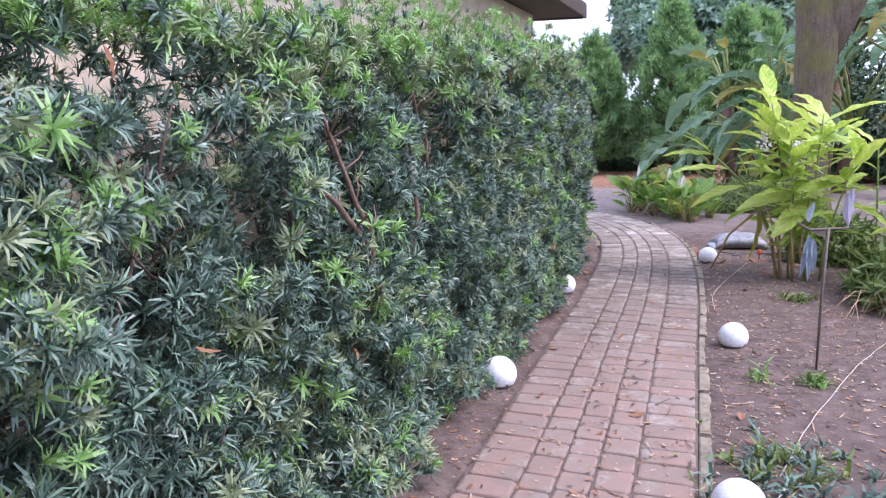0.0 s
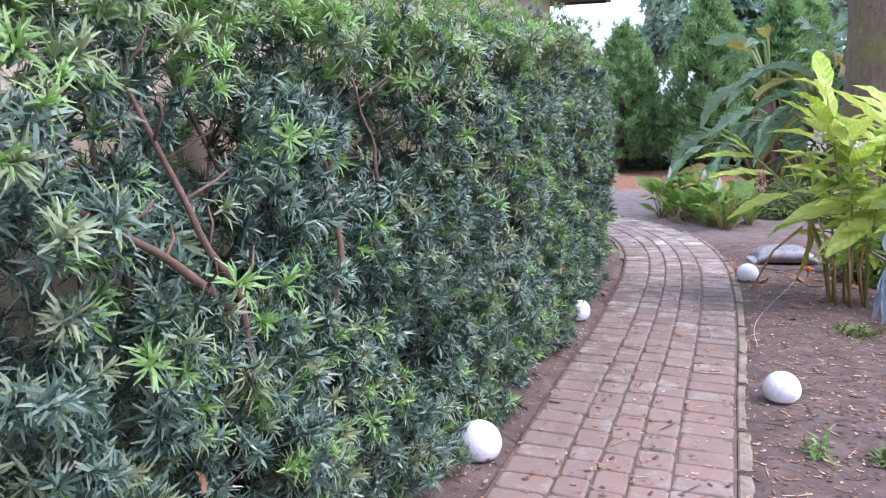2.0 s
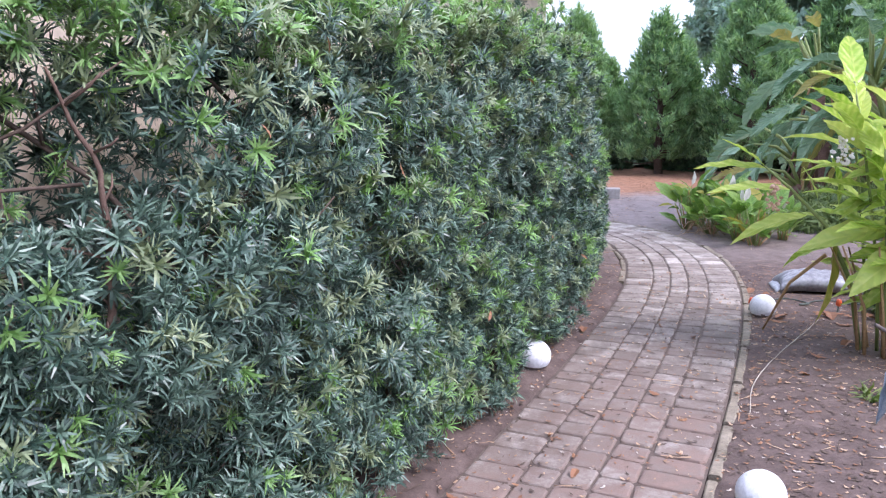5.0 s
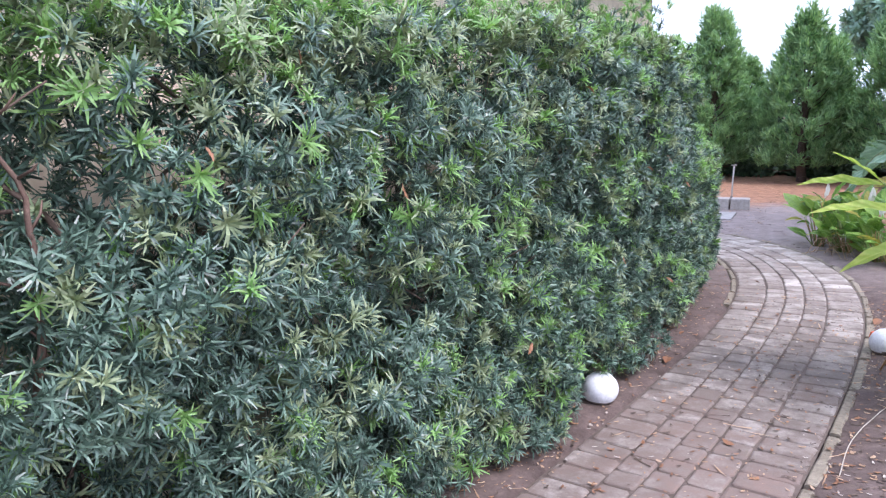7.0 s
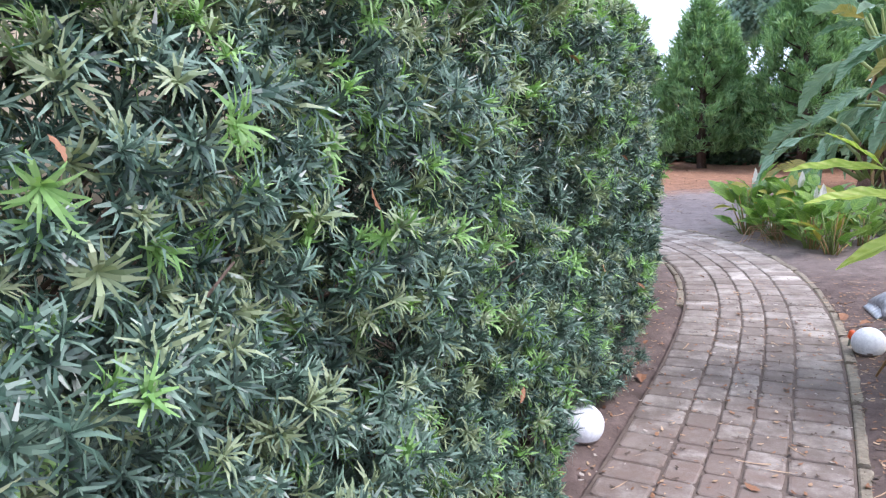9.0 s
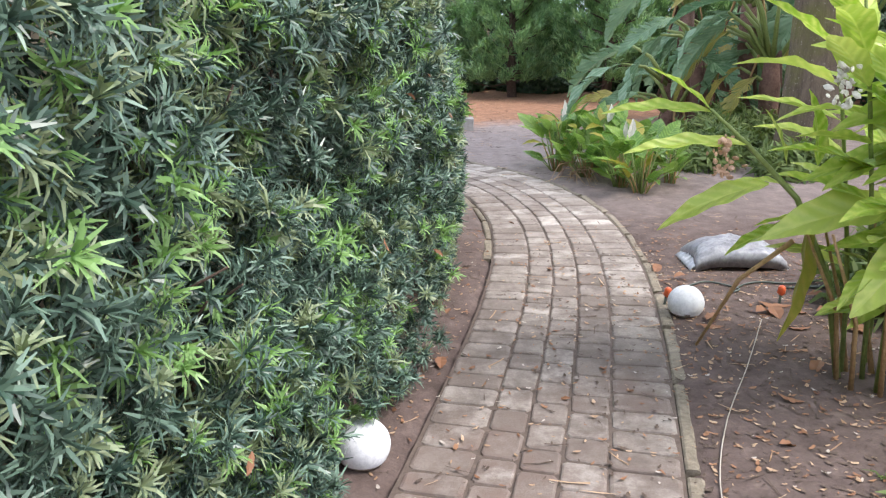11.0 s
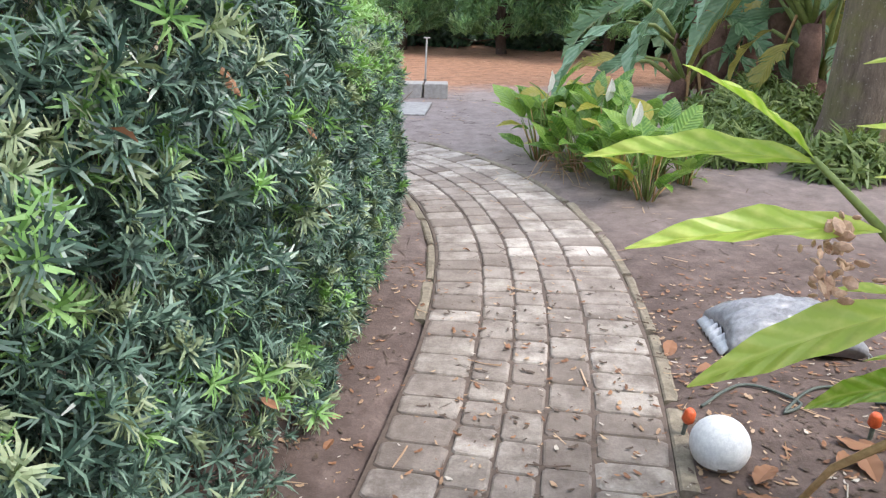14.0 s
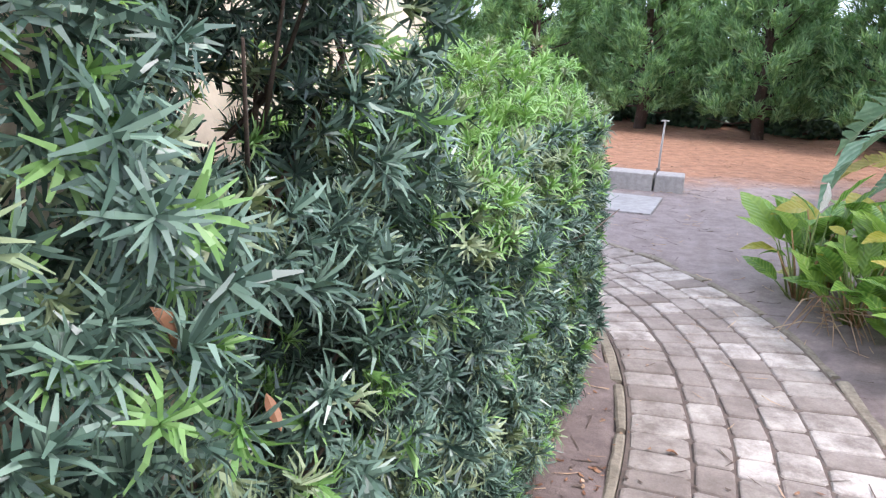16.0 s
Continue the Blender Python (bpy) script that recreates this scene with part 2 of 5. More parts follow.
M_GINGY = blade_mat("withering_leaf", (0.36, 0.36, 0.05), (0.52, 0.42, 0.09), (0.4, 0.19, 0.06), 0.42, 0.4, 46)
M_LILY = blade_mat("lily_leaf", (0.11, 0.25, 0.04), (0.34, 0.50, 0.10), (0.3, 0.26, 0.05), 0.3, 0.35, 70)
M_STALK = grainy("green_stalk", (0.13, 0.19, 0.04), (0.27, 0.32, 0.1), 9, 0.5, 0.2)
M_TAN = grainy("dry_sheath", (0.3, 0.17, 0.07), (0.48, 0.31, 0.15), 11, 0.8)
M_RED = grainy("fibrous_trunk", (0.09, 0.045, 0.035), (0.26, 0.15, 0.115), 5, 0.9, 0.8, 0.02)
M_FLOWER = grainy("white_petal", (0.68, 0.62, 0.52), (0.85, 0.82, 0.76), 20, 0.55)
M_PEACH = grainy("faded_blossom", (0.5, 0.28, 0.17), (0.7, 0.47, 0.34), 20, 0.7)
M_BALL = grainy("white_painted_stone", (0.72, 0.73, 0.77), (0.84, 0.84, 0.86), 14, 0.75, 0.35, 0.004, 0, 5)
M_BALLDIRT = grainy("soiled_base", (0.16, 0.12, 0.10), (0.36, 0.31, 0.28), 30, 0.95)
M_BAG = grainy("grey_plastic_film", (0.13, 0.13, 0.145), (0.42, 0.42, 0.45), 6, 0.28, 0.35, 0.006)
M_BAGEND = grainy("pale_plastic_film", (0.45, 0.46, 0.49), (0.66, 0.67, 0.7), 8, 0.3, 0.4, 0.005)
M_WALL = grainy("cream_render", (0.74, 0.60, 0.47), (0.82, 0.70, 0.57), 1.5, 0.9, 0.35, 0.006)
M_FASCIA = grainy("brown_timber", (0.05, 0.035, 0.028), (0.10, 0.07, 0.055), 6, 0.7)
M_ROOF = grainy("roof_tile", (0.16, 0.09, 0.07), (0.28, 0.17, 0.13), 5, 0.85)
M_CONC = grainy("concrete", (0.3, 0.28, 0.26), (0.46, 0.43, 0.40), 4, 0.9, 0.5, 0.006)
M_SLAB = grainy("pale_slab", (0.30, 0.28, 0.265), (0.42, 0.395, 0.375), 2.5, 0.85)
M_STEEL = grainy("rusty_metal", (0.09, 0.07, 0.06), (0.2, 0.16, 0.14), 20, 0.6, 0.3, 0.003, 0.5)
M_BLUE = grainy("blue_grey_tin", (0.22, 0.30, 0.38), (0.42, 0.50, 0.58), 18, 0.4, 0.2, 0.003, 0.5)
M_VIOLET = grainy("violet_grey_tin", (0.26, 0.25, 0.34), (0.42, 0.41, 0.5), 18, 0.5, 0.2, 0.003, 0.3)
M_CORD = grainy("green_cord", (0.05, 0.07, 0.06), (0.14, 0.16, 0.14), 20, 0.6)
M_STRING = grainy("pale_string", (0.42, 0.36, 0.3), (0.6, 0.54, 0.47), 20, 0.8)
M_ORANGE = grainy("orange_plastic", (0.62, 0.09, 0.025), (0.78, 0.15, 0.05), 14, 0.4, 0.15)
M_NET = grainy("teal_netting", (0.03, 0.09, 0.10), (0.07, 0.16, 0.17), 14, 0.7)

# ---------------- builders ----------------
rng = np.random.default_rng(7)


def part(name, bm, material, parent=None, label=""):
    me = bpy.data.meshes.new(name)
    bm.to_mesh(me)
    bm.free()
    me.materials.append(material)
    ob = new(name, me)
    if parent is not None:
        ob.parent = parent
    return tagged(ob, label)


def empty(name, at=(0, 0, 0), rz=0.0):
    ob = new(name)
    ob.matrix_world = pose(*at, 0, 0, rz)
    ob.empty_display_size = 0.1
    return ob


def np_mesh(name, verts, quads, tris, mats, qmat=None, tmat=None, smooth=False):
    """A mesh from arrays of vertices, quads and triangles."""
    me = bpy.data.meshes.new(name)
    q, t = np.asarray(quads, np.int32).reshape(-1, 4), np.asarray(tris, np.int32).reshape(-1, 3)
    me.vertices.add(len(verts))
    me.vertices.foreach_set("co", np.asarray(verts, np.float32).ravel())
    me.loops.add(q.size + t.size)
    me.loops.foreach_set("vertex_index", np.concatenate([q.ravel(), t.ravel()]))
    me.polygons.add(len(q) + len(t))
    me.polygons.foreach_set("loop_start", np.concatenate([np.arange(len(q)) * 4, q.size + np.arange(len(t)) * 3]).astype(np.int32))
    for m in mats:
        me.materials.append(m)
    idx = np.concatenate([np.zeros(len(q), np.int32) if qmat is None else qmat, np.zeros(len(t), np.int32) if tmat is None else tmat])
    me.polygons.foreach_set("material_index", idx.astype(np.int32))
    me.polygons.foreach_set("use_smooth", np.full(len(q) + len(t), smooth))
    me.update(calc_edges=True)
    return me


def tuft(n, lo, hi, width, spread, seed, bend=0.25, blunt=0.0):
    """A spray of n narrow leaves round +z: vertices (n, 6, 3), each leaf two quads, with a pointed or blunt tip."""
    r = np.random.default_rng(seed)
    out = np.zeros((n, 6, 3))
    for i in range(n):
        pol, az, ln = radians(r.uniform(12, spread)), i * 2.39996 + r.uniform(-0.4, 0.4), r.uniform(lo, hi)
        d = np.array((math.sin(pol) * math.cos(az), math.sin(pol) * math.sin(az), math.cos(pol)))
        side = np.cross(d, (0.12, 0.2, 1.0))
        side = side / np.linalg.norm(side)
        up = np.cross(side, d)
        w = width * r.uniform(0.8, 1.25)
        root = np.array((0, 0, r.uniform(-0.22, 0.1) * ln))
        mid, tip = root + d * ln * 0.6 + up * ln * bend * 0.3, root + d * ln - up * ln * bend * r.uniform(0, 0.8)
        out[i] = (root - side * w * 0.3, root + side * w * 0.3, mid + side * w * 0.5, mid - side * w * 0.5, tip + side * w * (0.06 + 0.3 * blunt), tip - side * w * (0.06 + 0.3 * blunt))
    return out


def frames_for(normals, r):
    """Rotations (n, 3, 3) that take +z to the normals, with a random turn about them."""
    z = normals / np.linalg.norm(normals, axis=1, keepdims=True)
    a = r.normal(size=z.shape)
    x = np.cross(a, z)
    x /= np.linalg.norm(x, axis=1, keepdims=True) + 1e-9
    return np.stack([x, np.cross(z, x), z], axis=2)


def tufts_mesh(name, places, normals, scales, templates, mats, mat_index, seed=1):
    """Many sprays of leaves in one mesh."""
    r = np.random.default_rng(seed)
    rot, n = frames_for(normals, r), len(places)
    which = r.integers(0, len(templates), n)
    T = np.stack(templates)
    k = T.shape[1]
    loc = T[which] * scales[:, None, None, None]
    V = np.einsum("nij,nklj->nkli", rot, loc) + places[:, None, None, :]
    base = np.arange(n * k) * 6
    quads = (base[:, None, None] + np.array([[0, 1, 2, 3], [3, 2, 4, 5]])).reshape(-1, 4)
    return np_mesh(name, V.reshape(-1, 3), quads, [], mats, np.repeat(mat_index, k * 2))


def tube(bm, pts, radii, sides=6):
    """A tapered tube along points."""
    rings = []
    for i, p in enumerate(pts):
        p = Vector(p)
        d = (Vector(pts[min(i + 1, len(pts) - 1)]) - Vector(pts[max(i - 1, 0)])).normalized()
        a = d.orthogonal().normalized() if i == 0 else (rings_axis - d * rings_axis.dot(d)).normalized()
        rings_axis = a
        c = d.cross(a)
        rings.append([bm.verts.new(p + (a * math.cos(6.28318 * k / sides) + c * math.sin(6.28318 * k / sides)) * radii[i]) for k in range(sides)])
    for ra, rb in zip(rings, rings[1:]):
        for k in range(sides):
            f = bm.faces.new((ra[k], ra[(k + 1) % sides], rb[(k + 1) % sides], rb[k]))
            f.smooth = True
    for r, flip in ((rings[0], True), (rings[-1], False)):
        bm.faces.new(r[::-1] if flip else r)


def tube_part(name, pts, radii, material, parent, sides=6, label=""):
    bm = bmesh.new()
    tube(bm, pts, radii, sides)
    return part(name, bm, material, parent, label)


def box_bm(sx, sy, sz, bev=0.01, jit=0.0, r=random):
    """A bevelled box that stands on z = 0."""
    bm = bmesh.new()
    bmesh.ops.create_cube(bm, size=1)
    for v in bm.verts:
        v.co = Vector(((v.co.x) * sx, v.co.y * sy, (v.co.z + 0.5) * sz))
        v.co += Vector((r.uniform(-jit, jit), r.uniform(-jit, jit), 0))
    if bev:
        bmesh.ops.bevel(bm, geom=bm.edges[:], offset=bev, segments=2, affect="EDGES", profile=0.6)
    return bm


def spline(points, step):
    """Points at even steps on a smooth curve through the given ones."""
    P = np.array(points, float)
    P = np.vstack([2 * P[0] - P[1], P, 2 * P[-1] - P[-2]])
    out = []
    for i in range(1, len(P) - 2):
        for u in np.linspace(0, 1, 24, endpoint=False):
            a, b, c, d = P[i - 1:i + 3]
            out.append(0.5 * (2 * b + (c - a) * u + (2 * a - 5 * b + 4 * c - d) * u * u + (3 * b - a - 3 * c + d) * u ** 3))
    out.append(P[-2])
    out = np.array(out)
    s = np.concatenate([[0], np.cumsum(np.linalg.norm(np.diff(out, axis=0), axis=1))])
    t = np.arange(0, s[-1], step)
    return np.stack([np.interp(t, s, out[:, k]) for k in range(out.shape[1])], axis=1)


# ---------------- plan ----------------
PATH_LINE = [(-1.6, -4), (-0.97, -2), (-0.34, 0), (0.4, 2.3), (1.07, 4.43), (1.35, 5.35), (1.71, 6.55), (2.08, 7.75), (2.44, 9.05), (2.67, 10.1), (2.77, 11.0),
             (2.75, 11.7), (2.62, 12.4), (2.35, 13.0), (1.94, 13.52), (1.4, 13.9), (0.7, 14.15), (-0.2, 14.3), (-1.5, 14.4)]
HALF = 0.465
FACE = [(-1.6, -2.0), (-0.95, 0.5), (-0.5, 2.0), (0.05, 3.6), (0.38, 4.6), (0.80, 5.75), (1.22, 7.0), (1.52, 8.05), (1.78, 9.0), (1.97, 10.0), (2.06, 10.8), (2.12, 11.6), (2.1, 12.35)]
centre = spline(PATH_LINE, 0.05)
tangent = np.gradient(centre, axis=0)
tangent /= np.linalg.norm(tangent, axis=1, keepdims=True)
right = np.stack([tangent[:, 1], -tangent[:, 0]], axis=1)


def path_distance(x, y):
    return np.sqrt(np.min((centre[:, 0] - x) ** 2 + (centre[:, 1] - y) ** 2))


def ground_z(x, y):
    d = path_distance(x, y) if -4 < y < 16 and -3 < x < 6 else 9.0
    rough = 0.016 * noise.noise((x * 1.7, y * 1.7, 0.3)) + 0.007 * noise.noise((x * 7, y * 7, 4.1))
    far = min(1.0, max(0.0, (d - HALF - 0.02) / 0.25))
    if d < HALF + 0.02:
        return -0.05
    return -0.012 + far * 0.02 + rough * far


def build_ground():
    def lines(lo, hi, step, reach):
        mid = np.arange(lo, hi, step)
        grow = [0.3, 0.8, 1.8, 4, 9, 20, 45, 110, 300, 800]
        return np.concatenate([[lo - g for g in reversed(grow) if g <= reach], mid, [mid[-1] + g for g in grow if g <= reach]])
    xs, ys = lines(-1.2, 6.2, 0.07, 800), lines(2.0, 18.0, 0.07, 800)
    V = [(x, y, ground_z(x, y)) for y in ys for x in xs]
    nx = len(xs)
    i, j = np.meshgrid(np.arange(nx - 1), np.arange(len(ys) - 1))
    a = (j * nx + i).ravel()
    me = np_mesh("ground", V, np.stack([a, a + 1, a + nx + 1, a + nx], axis=1), [], [M_SOIL], smooth=True)
    tagged(new("ground", me), "dark garden soil with paler trodden dirt and rusty needles", "ground", kind="structure")


def build_path():
    pave = tagged(empty("pavement"), "curving garden path of worn grey concrete pavers", "path", kind="structure")
    n = len(centre)
    L, R = centre - right * HALF, centre + right * HALF
    V = np.concatenate([np.c_[L, np.full(n, -0.009)], np.c_[R, np.full(n, -0.009)]])
    a = np.arange(n - 1)
    base = new("sand_bed", np_mesh("sand_bed", V, np.stack([a, a + n, a + n + 1, a + 1], axis=1), [], [M_JOINT]))
    base.parent = pave
    for name, side, first in (("right", 1, 0), ("left", -1, int(np.argmin(abs(centre[:, 1] - 10.2))))):
        k = first
        while k < n - 12:
            run = 9 + rng.integers(0, 6)
            if rng.uniform() < (0.96 if side > 0 else 0.98):
                bm = bmesh.new()
                w = 0.055 + rng.uniform(-0.01, 0.012)
                rows = []
                for q in range(k, min(k + run, n)):
                    for_in, for_out = HALF + 0.004, HALF + w + 0.012 * noise.noise((q * 0.3, side, 0))
                    zt = -0.006 + 0.017 * noise.noise((q * 0.21, side * 3, 1))
                    p, rr = centre[q], right[q] * side
                    rows.append([bm.verts.new((*(p + rr * o), z)) for o, z in ((for_in, -0.05), (for_in, zt - 0.006), (for_in + 0.008, zt), (for_out - 0.01, zt), (for_out, zt - 0.008), (for_out, -0.05))])
                for ra, rb in zip(rows, rows[1:]):
                    for c in range(5):
                        bm.faces.new((ra[c], ra[c + 1], rb[c + 1], rb[c]))
                bm.faces.new(rows[0]), bm.faces.new(rows[-1][::-1])
                bmesh.ops.recalc_face_normals(bm, faces=bm.faces[:])
                part("edging", bm, M_KERB, pave)
            k += run
    return pave


def hedge_side(y):
    """The hedge's face at y: the place and the way out of it."""
    f = FACE_LINE
    k = np.searchsorted(f[:, 1], y).clip(1, len(f) - 1)
    u = (y - f[k - 1, 1]) / (f[k, 1] - f[k - 1, 1])
    x = f[k - 1, 0] + (f[k, 0] - f[k - 1, 0]) * u
    t = f[k] - f[k - 1]
    t = t / np.linalg.norm(t, axis=-1, keepdims=True)
    return x, np.stack([t[..., 1], -t[..., 0]], axis=-1)


FACE_LINE = spline(FACE, 0.2)
FACE_LINE = FACE_LINE[np.argsort(FACE_LINE[:, 1])]
HEDGE_TUFTS = [tuft(20, 0.036, 0.066, 0.0064, 92, 100 + k, 0.3, 0.35) for k in range(7)]


def tuck(y, z):
    """Boughs that hang over the globe at the hedge's foot, and hollows in which the face draws back."""
    out = 0.10 * np.exp(-((z - 0.24) / 0.13) ** 2 - ((y - 5.42) / 0.16) ** 2)
    for a, b, sy, sz, deep in HOLLOWS:
        out = out - deep * np.exp(-((z - b) / sz) ** 2 - ((y - a) / sy) ** 2)
    return out


HOLLOWS = ((5.16, 1.47, 0.2, 0.27, 0.5), (5.32, 0.62, 0.15, 0.13, 0.42), (4.85, 1.0, 0.1, 0.2, 0.15), (4.6, 1.6, 0.2, 0.1, 0.2), (7.75, 0.16, 0.22, 0.2, 0.08), (5.75, 1.6, 0.2, 0.08, 0.14), (6.3, 0.95, 0.25, 0.06, 0.1), (8.5, 1.5, 0.12, 0.2, 0.12))
SEE_THROUGH = ((4.22, 1.38, 0.17, 0.12), (4.45, 1.2, 0.08, 0.08), (4.25, 1.05, 0.12, 0.07), (3.75, 1.15, 0.1, 0.08), (5.36, 1.37, 0.07, 0.08), (5.2, 1.12, 0.05, 0.06), (8.78, 1.26, 0.09, 0.09),
               (8.7, 1.02, 0.07, 0.06), (9.05, 0.75, 0.06, 0.08), (9.23, 1.28, 0.08, 0.16), (9.3, 0.9, 0.05, 0.1), (9.7, 1.45, 0.06, 0.1))


def open_at(y, z, off):
    """Where the hedge is bare all the way through, slanting back along the way one walks."""
    u = y - off * 1.15
    wob = np.array([noise.noise((a * 9, b * 9, 3.3)) for a, b in zip(u, z)])
    return np.max([np.exp(-((u - a) / sy) ** 2 - ((z - b) / sz) ** 2) for a, b, sy, sz in SEE_THROUGH], axis=0) + 0.35 * wob > 0.5


def hedge(name, label, y0, y1, top, density, thick, gaps, seed, young_top):
    """A clipped hedge: sprays of narrow leaves over the face, the top and the ends, thinner inside, on branching stems."""
    thing = tagged(empty(name, (float(hedge_side(np.array([y0]))[0][0]) - thick / 2, y0, 0)), label, "hedge")
    r = np.random.default_rng(seed)
    P, N, S, I = [], [], [], []

    def bulge(y, z):
        # boughs lie in uneven tiers, longer than they are high, with sprays of leaves at their ends
        return np.array([0.11 * noise.noise((a * 1.3, b * 1.6, seed)) + 0.13 * noise.noise((a * 2.6, b * 5.2, seed + 5)) + 0.15 * noise.noise((a * 7.0, b * 10.5, seed + 8)) for a, b in zip(y, z)]) * np.interp(y, (8.9, 9.6), (1.0, 0.5)) - np.interp(y, (9.2, 9.8), (0.0, 0.06)) + tuck(y, z)

    def add(y, z, off, nrm, keep=None, scale=(0.85, 1.25), mix=(0.74, 0.12, 0.137, 0.003), lift=0.35):
        x, out = hedge_side(y)
        b = bulge(y, z)
        # the foot of the hedge draws in a little, and its shoulder is rounded
        b -= 0.22 * np.clip(z - (top(y) - 0.22), 0, 1)
        p = np.stack([x + out[:, 0] * (b - off), y + out[:, 1] * (b - off), z], axis=1)
        nn = nrm[0] * np.c_[out, np.zeros(len(y))] + nrm[1] * np.array((0, 0, 1.0)) + r.normal(size=p.shape) * 0.38
        nn[:, 2] += lift * 0.5
        ok = (np.ones(len(y), bool) if keep is None else keep) & ~open_at(y, z, np.asarray(off))
        P.append(p[ok]), N.append(nn[ok]), S.append(r.uniform(*scale, ok.sum()))
        patch = np.array([noise.noise((a * 1.1, c * 1.4, 9.0)) for a, c in zip(y[ok], z[ok])])
        mm = np.array(mix)
        u = np.minimum(r.uniform(size=ok.sum()) - patch * 0.12 + 0.07 * np.exp(-((y[ok] - 7.0) / 1.1) ** 2), 0.985)
        I.append(np.searchsorted(np.cumsum(mm)[:-1], np.where(u > 0.996, u, u.clip(0, 0.993)).clip(0, 0.999)))

    L = y1 - y0
    n = int(density * L * 2.5)
    y, z = r.uniform(y0, y1, n), r.uniform(0, 1, n)
    z = 0.06 + z * (top(y) - 0.06)
    hole = np.array([0.7 * noise.noise((a * 2.6, b * 2.8, seed + 2)) + 0.7 * noise.noise((a * 6.0, b * 6.5, seed + 3)) for a, b in zip(y, z)])
    # the shoulder carries this year's paler shoots
    high = z > top(y) - 0.2 - 0.12 * hole
    off = r.uniform(-0.03, 0.06, n)
    add(y, z, off, (1.0, 0.15), (hole < gaps(y, z)) & ~high)
    add(y, z, off, (0.8, 0.7), (hole < gaps(y, z) + 0.1) & high, mix=(0.3, 0.33, 0.365, 0.005))
    n2 = int(density * L * 2.3)
    y, z = r.uniform(y0, y1, n2), r.uniform(0, 1, n2)
    z = 0.1 + z * (top(y) - 0.14)
    hole = np.array([0.6 * noise.noise((a * 2.4, b * 2.6, seed + 4)) + 0.5 * noise.noise((a * 6, b * 6, seed + 6)) for a, b in zip(y, z)])
    add(y, z, 0.15 + 0.33 * r.uniform(size=n2) ** 1.1, (0.9, 0.2), hole < gaps(y, z) + 0.16, mix=(0.945, 0.03, 0.02, 0.005))
    # the top, with the year's shoots standing up
    n3 = int(density * L * thick * 1.15)
    y = r.uniform(y0, y1, n3)
    off = r.uniform(0.0, thick, n3)
    z = top(y) + 0.05 * np.array([noise.noise((a * 2.2, b * 2.2, seed)) for a, b in zip(y, off)]) + r.uniform(-0.05, 0.05, n3) + 0.24 * (r.uniform(size=n3) < 0.28) * r.uniform(size=n3)
    add(y, z, off, (0.2, 1.0), None, (0.8, 1.2), (1 - young_top, young_top * 0.75, young_top * 0.24, 0.01))
    # the back, thin, and the two ends
    n4 = int(density * L * 0.25)
    y, z = r.uniform(y0, y1, n4), r.uniform(0.1, 1, n4)
    add(y, z * top(y), thick - r.uniform(0, 0.1, n4), (-1.0, 0.2))
    for ye, sgn in ((y1, 1), (y0, -1)):
        n5 = int(density * thick * 1.7)
        y = ye + r.uniform(-0.08, 0.05, n5) * sgn
        z = r.uniform(0.08, 1, n5) * top(np.full(n5, ye))
        add(y, z, r.uniform(0, thick, n5), (0.3, 0.3), mix=(0.86, 0.06, 0.07, 0.01))
        N[-1][:, 1] += sgn * 1.0
    P, N, S, I = (np.concatenate(v) for v in (P, N, S, I))
    for c0 in np.arange(y0, y1, 3.0):
        sel = (P[:, 1] >= c0 - (0.3 if c0 == y0 else 0)) & (P[:, 1] < (c0 + 3.0 if c0 + 3.0 < y1 else y1 + 1))
        if sel.sum():
            ob = new("foliage", tufts_mesh("foliage", P[sel], N[sel], S[sel], HEDGE_TUFTS, [M_HEDGE, M_YOUNG, M_PALE, M_DEAD], I[sel], seed))
            tagged(ob, kind="stuff").parent = thing
            ob.matrix_parent_inverse = thing.matrix_world.inverted()
    # stems with side branches
    k = 0
    for ys in np.arange(y0 + 0.15, y1, 0.42):
        ys = ys + r.uniform(-0.1, 0.1)
        x, out = hedge_side(np.array([ys]))
        bx, by = x[0] - out[0, 0] * thick * 0.5, ys
        bm = bmesh.new()
        ht = float(top(np.array([ys]))[0]) - 0.15
        trunk = [Vector((bx + r.normal() * 0.03 * q, by + r.normal() * 0.03 * q, -0.04 + (ht + 0.04) * q / 5)) for q in range(6)]
        tube(bm, trunk, [0.017 - 0.0022 * q for q in range(6)], 6)
        for q in range(14):
            a = trunk[r.integers(0, 5)].lerp(trunk[5], r.uniform(0, 0.6))
            o = Vector((out[0, 0], out[0, 1], 0)) * r.uniform(-0.5, 1.0) * thick * 0.5 + Vector((-out[0, 1], out[0, 0], 0)) * r.normal() * 0.25
            o.z = r.uniform(0.08, 0.4)
            if a.z + o.z < ht:
                tube(bm, [a, a + o * 0.5 + Vector((0, 0, -0.03)), a + o], [0.006, 0.0045, 0.0025], 5)
        st = part("stem", bm, M_TWIG, thing)
        st.matrix_parent_inverse = thing.matrix_world.inverted()
        k += 1
    return thing


def tall_top(y):
    return np.interp(y, (2.0, 4.2, 5.9, 7.5, 9.0, 10.2), (1.69, 1.74, 1.80, 1.91, 1.92, 1.86))


def tall_gaps(y, z):
    """How closed the hedge is: thin near its first stretch, and where the house wall shows through."""
    thin = np.clip((5.2 - y) / 0.9, 0, 1) * np.clip((z - 0.75) / 0.4, 0.12, 1)
    last = np.exp(-((y - 9.2) / 0.36) ** 2)
    return 0.40 - 0.36 * thin - 0.42 * last


